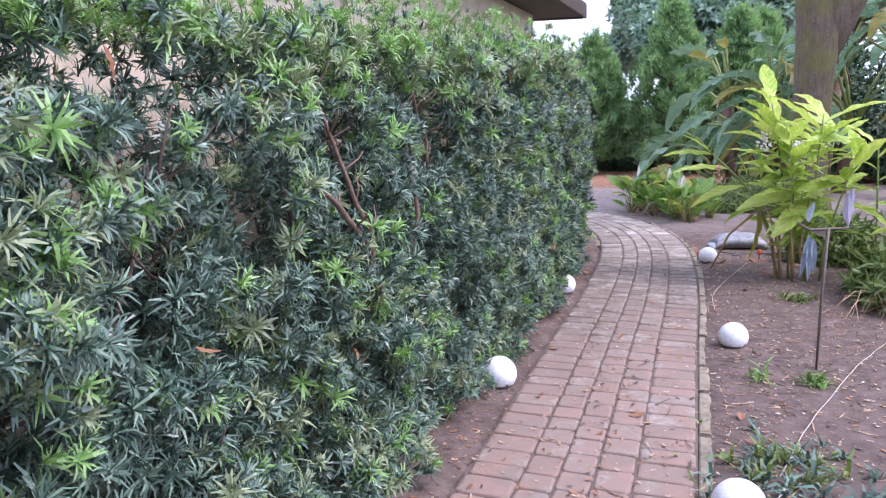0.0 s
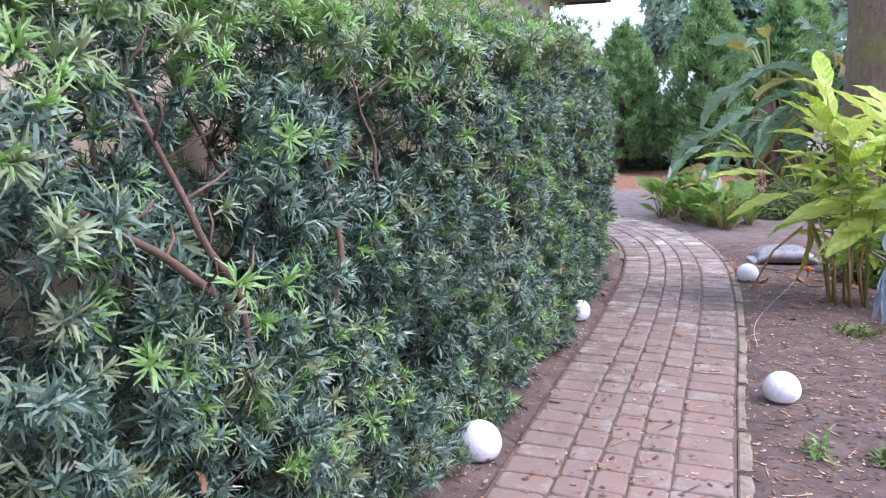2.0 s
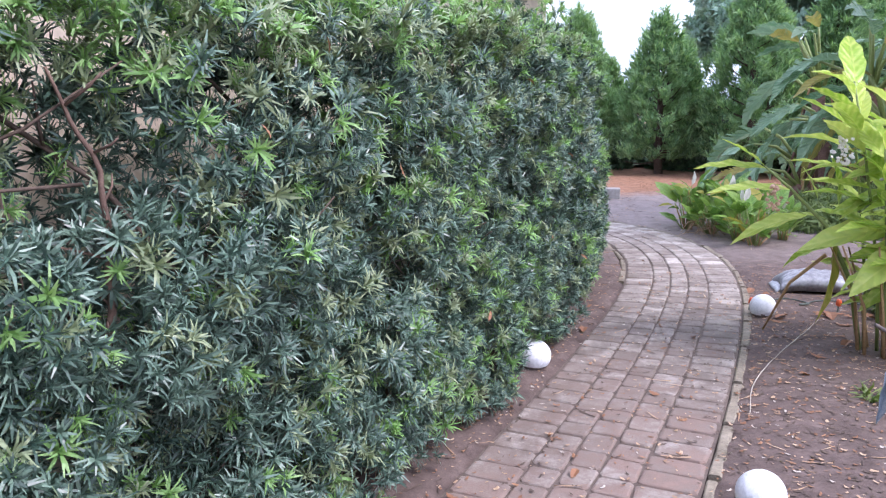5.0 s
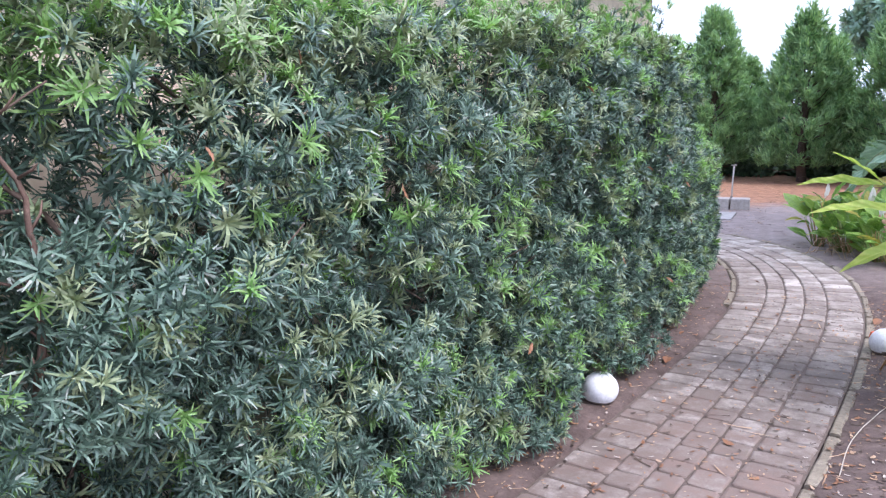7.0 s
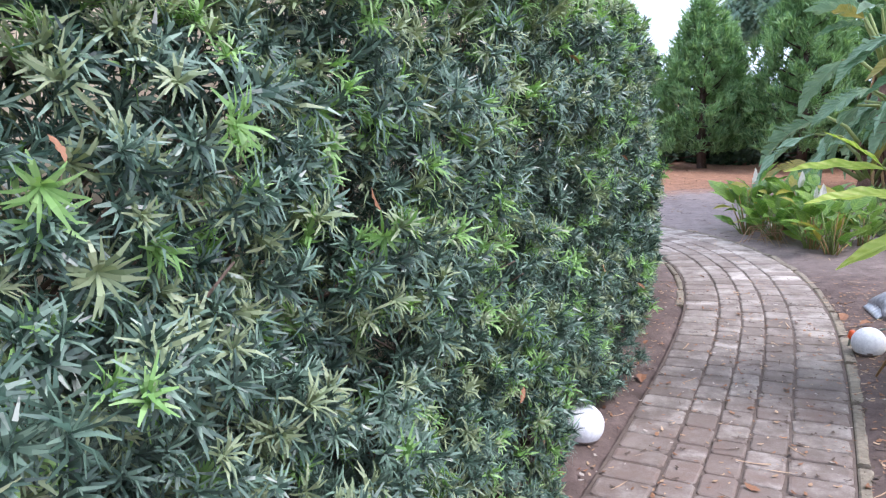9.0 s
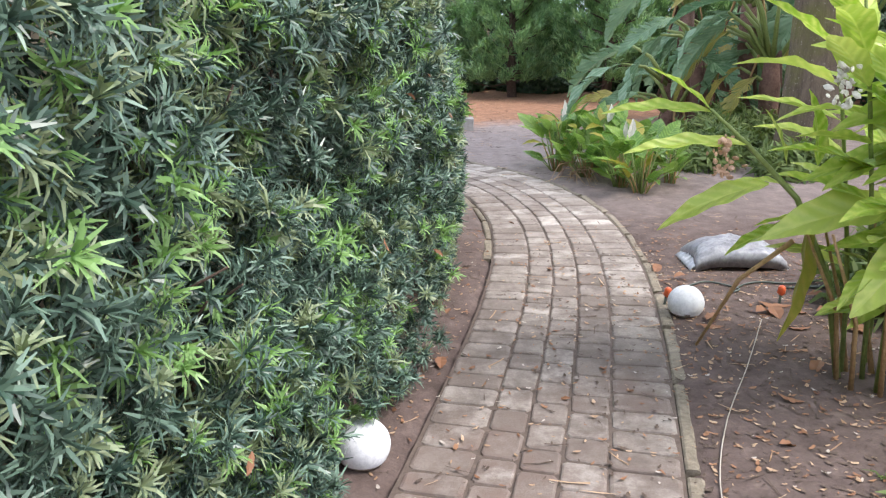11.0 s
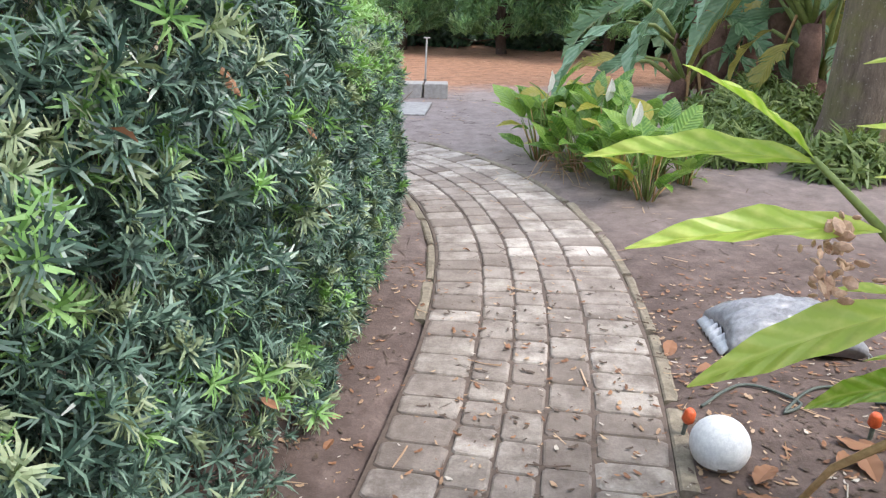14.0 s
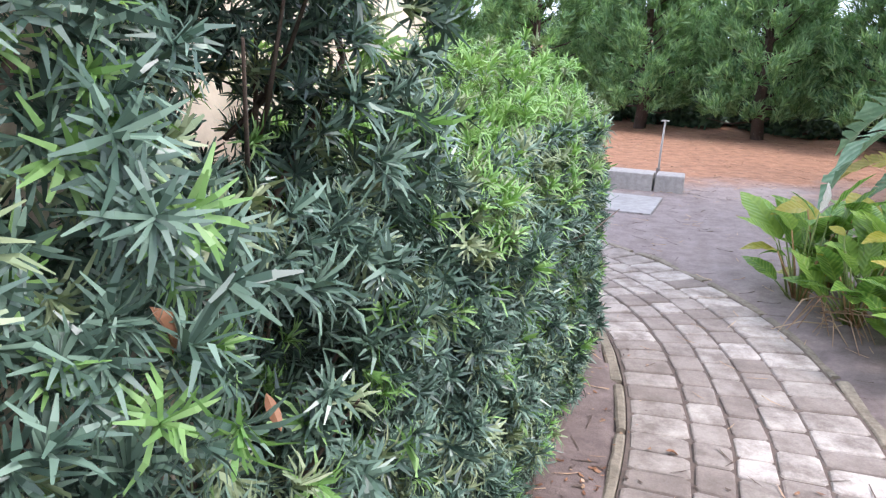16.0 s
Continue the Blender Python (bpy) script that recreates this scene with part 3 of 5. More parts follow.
build_ground()
PAVE = build_path()
HEDGE = hedge("hedge", "tall clipped dark green hedge of narrow-leaved evergreen", -1.0, 9.82, tall_top, 530, 0.62, tall_gaps, 11, 0.7)
hedge("hedge", "low clipped hedge end with bright green new growth", 10.03, 12.35, lambda y: 1.14 + 0 * y, 660, 0.52, lambda y, z: 0.5 + 0 * y, 23, 0.95)


# ---------------- house behind the hedge ----------------
def build_house():
    house = tagged(empty("house", (-0.4, 5.0, 0)), "cream rendered garden house with dark brown eaves", "house")
    inv = house.matrix_world.inverted()
    a, b = Vector((1.53, 11.14, 0)), Vector((-3.2, -3.0, 0))
    d = (b - a).normalized()
    back = Vector((d.y, -d.x, 0))
    back = back if back.x < 0 else -back
    depth, th, ht = 4.5, 0.2, 2.62

    def slab(name, p, q, thick, z0, z1, mat, inward):
        bm = bmesh.new()
        c = [p, q, q + inward * thick, p + inward * thick]
        lo, hi = [bm.verts.new((v.x, v.y, z0)) for v in c], [bm.verts.new((v.x, v.y, z1)) for v in c]
        bm.faces.new(lo), bm.faces.new(hi)
        for k in range(4):
            bm.faces.new((lo[k], lo[(k + 1) % 4], hi[(k + 1) % 4], hi[k]))
        bmesh.ops.recalc_face_normals(bm, faces=bm.faces[:])
        bmesh.ops.bevel(bm, geom=bm.edges[:], offset=0.008, segments=2, affect="EDGES")
        o = part(name, bm, mat, house)
        o.matrix_parent_inverse = inv
    slab("wall", a, b, th, -0.05, ht, M_WALL, back)
    slab("wall", a + back * th, a + back * depth, th, -0.05, ht, M_WALL, d)
    slab("wall", b + back * th, b + back * depth, th, -0.05, ht, M_WALL, -d)
    slab("wall", a + back * depth, b + back * depth, th, -0.05, ht, M_WALL, back)
    over = 0.5
    a2, b2 = a - d * over - back * 0.55, b + d * over - back * 0.55
    slab("fascia", a2, b2, 0.03, ht - 0.02, ht + 0.16, M_FASCIA, back)
    slab("fascia", a2 + back * 0.034, a2 + back * (depth + 1.1), 0.03, ht - 0.02, ht + 0.16, M_FASCIA, d)
    slab("soffit", a2 + back * 0.034 + d * 0.034, b2 + back * 0.034 - d * 0.034, depth + 1.0, ht + 0.004, ht + 0.03, M_FASCIA, back)
    bm = bmesh.new()
    w = depth + 1.1
    tops = []
    for p in (a2, b2):
        for s, z in ((0.04, ht + 0.08), (w / 2, ht + 0.95), (w - 0.04, ht + 0.08)):
            tops.append([bm.verts.new((*(p + d * (0.035 if p is a2 else -0.035) + back * s).xy, z + dz)) for dz in (0, 0.07)])
    for k in (0, 1):
        for lay in (0, 1):
            bm.faces.new((tops[k][lay], tops[k + 1][lay], tops[k + 4][lay], tops[k + 3][lay]))
        for e in (0, 3):
            bm.faces.new((tops[k + e][0], tops[k + e + 1][0], tops[k + e + 1][1], tops[k + e][1]))
    for k in (0, 2):
        bm.faces.new((tops[k][0], tops[k + 3][0], tops[k + 3][1], tops[k][1]))
    bmesh.ops.recalc_face_normals(bm, faces=bm.faces[:])
    o = part("roof", bm, M_ROOF, house)
    o.matrix_parent_inverse = inv


build_house()

# unseen plain wall, added to close the place behind and dim the near hedge
shading_wall = part("wall_south", box_bm(9.0, 0.25, 2.6, 0.02), M_WALL)
shading_wall.matrix_world = pose(2.2, -3.6, -0.03, 0, 0, -17)
tagged(shading_wall, "unseen plain cream wall added to shade the near hedge", "wall", kind="structure")

# ---------------- conifers and distance ----------------
CON_TUFTS = [tuft(8, 0.07, 0.17, 0.015, 50, 300 + k, 0.15) for k in range(5)]
FAR_TUFTS = [tuft(9, 0.16, 0.3, 0.07, 100, 400 + k, 0.3) for k in range(4)]
SHRUB_TUFTS = [tuft(9, 0.1, 0.2, 0.045, 95, 500 + k, 0.3) for k in range(4)]


def conifer(height, width, seed, sprays=3600, skirt=0.36):
    """An upright conifer: trunk, and plume-like lobes of fine sprays."""
    r = np.random.default_rng(seed)
    thing = tagged(empty("conifer_tree"), "dense green upright conifer on rusty needle litter", "tree", "row of conifers")
    pts = [Vector((0.03 * r.normal(), 0.03 * r.normal(), -0.05 + height * 0.93 * q / 6)) for q in range(7)]
    tube_part("trunk", pts, [0.10, 0.085, 0.07, 0.055, 0.04, 0.025, 0.01], M_CBARK, thing, 8)
    P, N, S = [], [], []
    lobes = 120
    bm = bmesh.new()
    for k in range(lobes):
        u = (k + r.uniform()) / lobes
        z0 = skirt + u ** 1.15 * (height - skirt) * 0.86
        prof = math.sin(min(1.0, (u * 0.86 + 0.16) / 0.34) * 1.5708) * (1 - max(0, u - 0.25) / 0.80) ** 0.8
        rad = width / 2 * prof * r.uniform(0.8, 1.18)
        az = k * 2.39996 + r.uniform(-0.3, 0.3)
        ln = 0.28 + rad * 0.85
        out = np.array((math.cos(az), math.sin(az), 0))
        a = np.array((0, 0, z0 - 0.1))
        tip = out * rad + np.array((0, 0, z0 + ln * (-0.12 + 0.6 * min(1, u * 2.2))))
        if k % 2 == 0:
            tube(bm, [Vector(a), Vector(a * 0.45 + tip * 0.55 - np.array((0, 0, 0.06))), Vector(tip)], [0.016, 0.011, 0.004], 5)
        m = int(sprays / lobes * (0.5 + 0.9 * prof))
        t = r.uniform(0.35, 1.0, m) ** 0.45
        fat = 0.135 * (1.1 - 0.6 * t)
        p = a + (tip - a) * t[:, None] + r.normal(size=(m, 3)) * fat[:, None] * (0.85, 0.85, 1.0)
        P.append(p)
        N.append(out * 0.55 + np.array((0, 0, 0.9)) + r.normal(size=(m, 3)) * 0.38)
        S.append(r.uniform(0.8, 1.4, m))
    tagged(part("branchwork", bm, M_CBARK, thing), kind="stuff")
    P, N, S = np.concatenate(P), np.concatenate(N), np.concatenate(S)
    ok = P[:, 2] > skirt * 0.9
    crown = new("crown", tufts_mesh("crown", P[ok], N[ok], S[ok], CON_TUFTS, [M_CON], np.zeros(ok.sum(), int), seed))
    tagged(crown, kind="stuff").parent = thing
    return thing


CONIFERS = [conifer(3.5, 1.75, 41), conifer(4.3, 2.0, 42, 4300, 0.4), conifer(3.7, 1.7, 43)]
for c, at in zip(CONIFERS, ((3.87, 20.8), (5.55, 20.0), (2.22, 21.4))):
    c.matrix_world = pose(*at, 0, 0, 0, 40 * at[0])
for which, x, y, s, rz in ((1, 0.4, 21.9, 0.95, 70), (0, -1.5, 22.3, 1.0, 200), (2, 7.2, 20.4, 1.1, 130), (0, 1.3, 23.6, 0.8, 10), (1, 3.0, 23.5, 0.65, 100), (2, 4.7, 23.2, 0.85, 220),
                           (1, 6.6, 22.6, 0.9, 300), (2, -0.5, 24.0, 0.8, 20), (0, 8.6, 22.5, 1.2, 80)):
    CONIFERS[which].scale = (s, s, s)
    copy_thing(CONIFERS[which], pose(x, y, 0, 0, 0, rz))
    CONIFERS[which].scale = (1, 1, 1)


def broad_tree(at, height, spread, seed, mat, label, tmpl, n=2600, trunk_r=0.16):
    """A broad-leaved tree with limbs and a crown of loose clumps."""
    r = np.random.default_rng(seed)
    thing = tagged(empty("tree", (*at, 0)), label, "tree")
    bm = bmesh.new()
    fork = Vector((0.1, 0, height * 0.4))
    tube(bm, [Vector((0, 0, -0.1)), Vector((0.05, 0.03, height * 0.2)), fork], [trunk_r, trunk_r * 0.8, trunk_r * 0.65], 9)
    P, N, S = [], [], []
    for k in range(22):
        az, el = k * 2.39996, r.uniform(0.1, 1.35)
        c = Vector((math.cos(az) * math.cos(el) * spread, math.sin(az) * math.cos(el) * spread, height * (0.55 + 0.4 * math.sin(el)) * r.uniform(0.85, 1.0)))
        tube(bm, [fork, fork.lerp(c, 0.5) + Vector((0, 0, 0.15)), c], [trunk_r * 0.4, trunk_r * 0.22, 0.015], 5)
        m = n // 22
        q = r.normal(size=(m, 3))
        q /= np.linalg.norm(q, axis=1, keepdims=True)
        P.append(np.array(c) + q * r.uniform(0.2, 1.0, (m, 1)) ** 0.5 * spread * r.uniform(0.3, 0.45))
        N.append(q + (0, 0, 0.4) + r.normal(size=(m, 3)) * 0.5)
        S.append(r.uniform(0.8, 1.3, m))
    part("trunk", bm, M_BARK, thing)
    crown = new("crown", tufts_mesh("crown", np.concatenate(P), np.concatenate(N), np.concatenate(S), tmpl, [mat], np.zeros(sum(map(len, P)), int), seed))
    tagged(crown, kind="stuff").parent = thing
    return thing


# trees beyond, paled by haze painted into the leaf colour
broad_tree((8.6, 29.0), 6.6, 2.6, 61, M_FAR_HAZE, "pale hazy grey-green tree beyond the conifers", FAR_TUFTS, 7500)
broad_tree((13.0, 28.0), 7.5, 3.2, 62, M_FAR_HAZE, "large pale grey-green tree beyond the garden", FAR_TUFTS, 3600)
broad_tree((-5.5, 28.5), 5.0, 2.2, 63, M_FAR_HAZE, "pale green tree beyond the garden", FAR_TUFTS, 2000)


def shrub(at, rad, height, seed, mat=None, n=900, label="dense dark green shrub at the garden edge", tmpl=None):
    r = np.random.default_rng(seed)
    thing = tagged(empty("shrub", (*at, 0)), label, "shrub")
    q = r.normal(size=(n, 3))
    q /= np.linalg.norm(q, axis=1, keepdims=True)
    q[:, 2] = abs(q[:, 2])
    lump = np.array([1 + 0.35 * noise.noise((a * 2.2 + seed, b * 2.2, c * 2.2)) for a, b, c in q])
    P = q * (rad, rad, height) * (lump * r.uniform(0.45, 1.0, n) ** 0.5)[:, None]
    P[:, 2] += 0.05
    bm = bmesh.new()
    for k in range(9):
        e = P[r.integers(0, n)]
        tube(bm, [Vector((0.03 * k - 0.12, 0, -0.05)), Vector(e * (0.4, 0.4, 0.5)), Vector(e * 0.95)], [0.02, 0.013, 0.005], 5)
    part("stems", bm, M_TWIG, thing)
    cr = new("foliage", tufts_mesh("foliage", P, q + (0, 0, 0.5) + r.normal(size=(n, 3)) * 0.4, r.uniform(0.8, 1.3, n), tmpl or SHRUB_TUFTS, [mat or M_SHRUB], np.zeros(n, int), seed))
    tagged(cr, kind="stuff").parent = thing
    return thing


for k, (x, y, rd, h) in enumerate(((8.6, 18.6, 1.5, 2.6), (10.8, 16.5, 1.7, 3.0), (12.2, 13.8, 1.8, 3.0), (12.0, 10.8, 1.7, 2.6), (9.9, 20.6, 1.7, 3.2), (11.5, 7.6, 1.7, 2.4), (13.2, 18.6, 2.2, 4.0), (7.4, 18.2, 0.9, 1.1), (-3.6, 26.0, 1.9, 1.7), (-0.8, 26.2, 1.9, 1.7), (1.8, 26.2, 1.9, 1.6), (4.4, 26.0, 1.9, 1.8), (7.0, 25.6, 1.9, 1.9), (9.4, 24.8, 1.9, 2.2), (-6.3, 25.6, 1.9, 2.0), (1.2, 23.0, 0.9, 0.7), (3.0, 22.8, 0.9, 0.75), (4.8, 22.2, 0.9, 0.75), (6.4, 21.6, 0.8, 0.8), (-0.6, 23.2, 0.9, 0.7))):
    shrub((x, y), rd, h, 700 + k, n=1100)


# ---------------- broad leaves ----------------
def blade_mesh(name, mat, half, droop, fold, torn=0.0, seed=0, n=14, taper=1.0, twist=0.0):
    """A leaf one metre long from the origin along +y: half its width, how it hangs, how it folds along the midrib, how torn it is."""
    r = np.random.default_rng(seed)
    V, Q = [], []
    u = np.linspace(0, 1, n + 1)
    prof = np.sin(np.pi * u ** (0.75 * taper)) ** 0.8 * half
    prof[0], prof[-1] = 0.012, 0.004
    rib = np.stack([0.02 * np.sin(u * 4 + seed), u * (1 - 0.12 * droop), -droop * u ** 2 * 0.5 + 0.12 * droop * u], axis=1)
    for side in (-1, 1):
        extra = 0.0
        prev = None
        for i in range(n):
            cut = r.uniform() < torn
            if cut or i == 0:
                extra = r.uniform(-0.1, 0.75) * torn
                gap = 0.25 * torn if cut else 0
            else:
                gap = 0
            row = []
            for j, sh in ((i, gap), (i + 1, 0)):
                w = prof[j]
                wave = 0.03 * math.sin(u[j] * 19 + seed * side)
                lean = 0.14 * w * 4
                mid = rib[j] + (side * w * 0.55, lean * 0.4 + sh * w * 0.4, w * (fold * 0.55) - extra * w * 0.3 + wave * w * 2)
                tip = rib[j] + (side * w * (1 - 0.35 * extra), lean + sh * w, w * fold * 0.85 - extra * w + wave * w * 5)
                if j == n:
                    mid, tip = rib[j] + (side * 0.002, 0.002, 0), rib[j] + (side * 0.004, 0.004, 0)
                row.append((rib[j], mid, tip))
            base = len(V)
            if prev is not None and not cut:
                b0 = prev
                V.extend(row[1])
                k = (b0[0], b0[1], b0[2], base, base + 1, base + 2)
                prev = (base, base + 1, base + 2)
            else:
                V.extend(row[0]), V.extend(row[1])
                k = tuple(range(base, base + 6))
                prev = (base + 3, base + 4, base + 5)
            for c in (0, 1):
                q = (k[c], k[c + 1], k[c + 4], k[c + 3])
                Q.append(q if side > 0 else q[::-1])
    return np_mesh(name, V, Q, [], [mat], smooth=True)


def leaf_at(mesh, a, b, parent, roll=0.0, width=1.0, name="leaf", label=""):
    """A leaf from its base a to its tip b, face up, under its plant."""
    a, b = Vector(a), Vector(b)
    y = (b - a).normalized()
    up = Vector((0, 0, 1)) if abs(y.z) < 0.97 else Vector((1, 0, 0))
    x = y.cross(up).normalized()
    z = x.cross(y)
    ln = (b - a).length
    m = Matrix((x, y, z)).transposed().to_4x4()
    m.translation = a
    ob = new(name, mesh)
    ob.parent = parent
    ob.matrix_basis = m @ pose(0, 0, 0, 0, roll, 0) @ Matrix.Diagonal((ln * width, ln, ln, 1))
    return tagged(ob, label)


# tall paddle-leaved plants under the big tree
PADDLE = [blade_mesh("paddle_blade", M_STRE, 0.19, 0.75 + 0.3 * (k % 3), 0.3, 0.34 + 0.2 * (k % 2), 20 + k, 30, 0.95) for k in range(6)]
PADDLEY = [blade_mesh("paddle_blade", M_STREY, 0.17, 1.0, 0.2, 0.4, 31, 24, 0.95)]


def paddle_plant(at, height, count, seed, toward, label):
    """Fibrous trunks, each with a fan of long stalks whose great blades arch over and hang, torn into strips."""
    r = np.random.default_rng(seed)
    thing = tagged(empty("paddle_leaf_plant", (*at, 0)), label, "plant", "paddle-leaved plants")
    heads = []
    for k in range(3):
        a = Vector((r.normal() * 0.25, r.normal() * 0.25, -0.05))
        t = a + Vector((r.normal() * 0.12, r.normal() * 0.12, height * (0.5, 0.3, 0.14)[k]))
        heads.append(t)
        tube_part("trunk", [a, a.lerp(t, 0.35) + Vector((0.02, 0.01, 0)), a.lerp(t, 0.7), t], [0.13, 0.11, 0.12, 0.09], M_RED, thing, 10, "reddish brown fibrous trunk")
        for q in range(4):
            az = r.uniform(0, 6.28)
            o = Vector((math.cos(az), math.sin(az), 0))
            tube_part("dry_sheath", [t - Vector((0, 0, 0.05)), t + o * 0.14 + Vector((0, 0, 0.12)), t + o * 0.26 - Vector((0, 0, 0.25 + 0.2 * r.uniform()))], [0.03, 0.022, 0.008], M_TAN if q % 2 else M_RED, thing, 5, "dry hanging leaf sheath")
    for k in range(count):
        low = ((k * 7) % count) / count
        head = heads[k % 3]
        az = radians(toward + r.uniform(-105, 105))
        out = Vector((math.cos(az), math.sin(az), 0))
        steep = 0.35 + 0.65 * low
        b = head + out * r.uniform(0.35, 0.6) * (1.3 - 0.7 * low) + Vector((0, 0, height * 0.30 * steep * r.uniform(0.8, 1.15)))
        ln = r.uniform(1.15, 1.65) * (0.85, 1.0, 0.8)[k % 3]
        tip = b + out * ln * (0.75 - 0.1 * low) + Vector((0, 0, ln * (-0.75 + 1.2 * low) + r.uniform(-0.15, 0.15)))
        tip.z = max(tip.z, 0.35)
        tube_part("stalk", [head - Vector((0, 0, 0.08)), head.lerp(b, 0.55) + Vector((0, 0, 0.07)), b], [0.034, 0.026, 0.016], M_STALK, thing, 6)
        yel = r.uniform() < 0.12
        leaf_at(PADDLEY[0] if yel else PADDLE[k % 6], b, tip, thing, r.uniform(-50, 50), r.uniform(0.72, 0.95), label="yellowing torn leaf" if yel else "")
    return thing


PP = "tall plant with large torn grey-green paddle leaves"
paddle_plant((5.95, 15.1), 3.3, 26, 81, 225, PP)
paddle_plant((6.9, 15.9), 4.2, 26, 82, 225, PP)
paddle_plant((5.5, 15.8), 2.2, 14, 87, 230, PP)
paddle_plant((6.2, 17.0), 3.3, 22, 83, 230, PP)
paddle_plant((8.6, 14.6), 4.2, 18, 84, 215, PP)
paddle_plant((8.4, 12.3), 3.4, 16, 85, 200, PP)
paddle_plant((9.6, 16.4), 4.8, 16, 86, 220, PP)


def big_tree():
    """The old tree with mossy bark, forking over the bed."""
    tree = tagged(empty("tree", (5.72, 13.05, 0)), "old tree with grey-brown mossy trunk that forks", "tree")
    bm = bmesh.new()
    tube(bm, [Vector(p) for p in ((0, 0, -0.15), (0, 0, 0.05), (-0.01, 0, 0.4), (-0.02, 0, 1.1), (0, 0.02, 1.9), (0.03, 0.02, 2.5), (-0.1, 0.05, 3.3), (-0.2, 0.1, 4.6))], [0.46, 0.37, 0.29, 0.262, 0.27, 0.3, 0.21, 0.18], 20)
    tube(bm, [Vector(p) for p in ((0.05, 0.02, 2.1), (0.24, 0.0, 2.7), (0.6, -0.05, 3.4), (1.1, -0.1, 4.6))], [0.2, 0.26, 0.22, 0.17], 16)
    for v in bm.verts:
        v.co.xy *= 1 + 0.09 * noise.noise((v.co.x * 5, v.co.y * 5, v.co.z * 0.9))
    part("trunk", bm, M_BARK, tree)
    r = np.random.default_rng(5)
    bm = bmesh.new()
    P, N = [], []
    for k in range(26):
        a = Vector((-0.2, 0.1, 4.5)) if k % 2 else Vector((1.1, -0.1, 4.5))
        az = k * 2.39996
        c = a + Vector((math.cos(az) * r.uniform(0.6, 2.3), math.sin(az) * r.uniform(0.6, 2.0), r.uniform(0.4, 2.6)))
        tube(bm, [a, a.lerp(c, 0.5) + Vector((0, 0, 0.2)), c], [0.1, 0.06, 0.015], 6)
        q = r.normal(size=(110, 3))
        P.append(np.array(c) + q * 0.42)
        N.append(q + (0, 0, 0.6))
    tagged(part("branchwork", bm, M_BARK, tree), kind="stuff")
    P, N = np.concatenate(P), np.concatenate(N)
    o = new("crown", tufts_mesh("crown", P, N, np.ones(len(P)), SHRUB_TUFTS, [M_SHRUB], np.zeros(len(P), int), 5))
    tagged(o, kind="stuff").parent = tree


big_tree()

# ginger: striped leaves on leaning canes
GING = [blade_mesh("striped_blade", M_GING, 0.125, 0.35 + 0.2 * (k % 3), 0.28, 0.0, 50 + k, 14, 0.95) for k in range(4)]
GINGY = blade_mesh("withered_blade", M_GINGY, 0.10, 0.5, 0.3, 0.0, 57, 14, 0.95)


def ginger(at, canes, seed, label, blossoms=()):
    r = np.random.default_rng(seed)
    thing = tagged(empty("ginger_plant", (*at, 0)), label, "plant", "ginger plants")
    for (bx, by), (tx, ty, tz), leaves, ln in canes:
        a, t = Vector((bx, by, -0.03)), Vector((tx, ty, tz))
        m = a.lerp(t, 0.5) + Vector((0.0, 0, 0.06)) - Vector((tx - bx, ty - by, 0)) * 0.12
        tube_part("cane", [a, a.lerp(m, 0.5) - Vector((tx - bx, ty - by, 0)) * 0.08, m, m.lerp(t, 0.55) + Vector((0, 0, 0.03)), t], [0.011, 0.0105, 0.009, 0.008, 0.005], M_STALK, thing, 7)
        az0 = r.uniform(0, 6.28)
        for k in range(leaves):
            u = 0.3 + 0.7 * (k + 0.5) / leaves
            p = a.lerp(m, u * 2) if u < 0.5 else m.lerp(t, (u - 0.5) * 2)
            az = az0 + (k % 2) * 3.1416 + r.normal() * 0.45 + k * 0.12
            out = Vector((math.cos(az), math.sin(az), 0))
            l2 = ln * r.uniform(0.75, 1.1)
            rise = 0.05 + 0.8 * u ** 2 + r.uniform(-0.2, 0.2)
            leaf_at(GING[k % 4], p, p + out * l2 * 0.9 + Vector((0, 0, l2 * rise)), thing, r.uniform(-20, 20), r.uniform(0.85, 1.2))
    for bp, mat in blossoms:
        bm = bmesh.new()
        for k in range(46):
            q = Vector(bp) + Vector((r.normal() * 0.025, r.normal() * 0.025, -0.16 * r.uniform()))
            bmesh.ops.create_icosphere(bm, subdivisions=1, radius=r.uniform(0.006, 0.014), matrix=Matrix.Translation(q) @ pose(0, 0, 0, r.uniform(0, 180), r.uniform(0, 180), 0) @ Matrix.Diagonal((1, 0.45, 1.6, 1)))
        part("blossom", bm, mat, thing, "drooping cluster of pale blossom")
    return thing


GP = "ginger plant with large yellow-green striped leaves on canes"
g1 = ginger((3.55, 8.35), (((0.0, 0.05), (-0.3, -0.08, 1.6), 20, 0.42), ((0.08, -0.1), (0.08, -0.25, 1.45), 15, 0.46), ((-0.05, 0.12), (-0.15, 0.3, 1.35), 13, 0.44),
                           ((0.15, 0.1), (0.42, 0.2, 1.30), 14, 0.44), ((-0.02, -0.08), (-0.2, -0.3, 1.3), 18, 0.4), ((0.2, -0.1), (0.35, -0.35, 1.15), 16, 0.42), ((0.1, 0.2), (0.3, 0.45, 1.2), 14, 0.42)), 91, GP,
            (((-0.34, -0.12, 1.30), M_FLOWER), ((-0.12, -0.25, 1.22), M_FLOWER), ((-0.62, 0.2, 1.0), M_PEACH)))
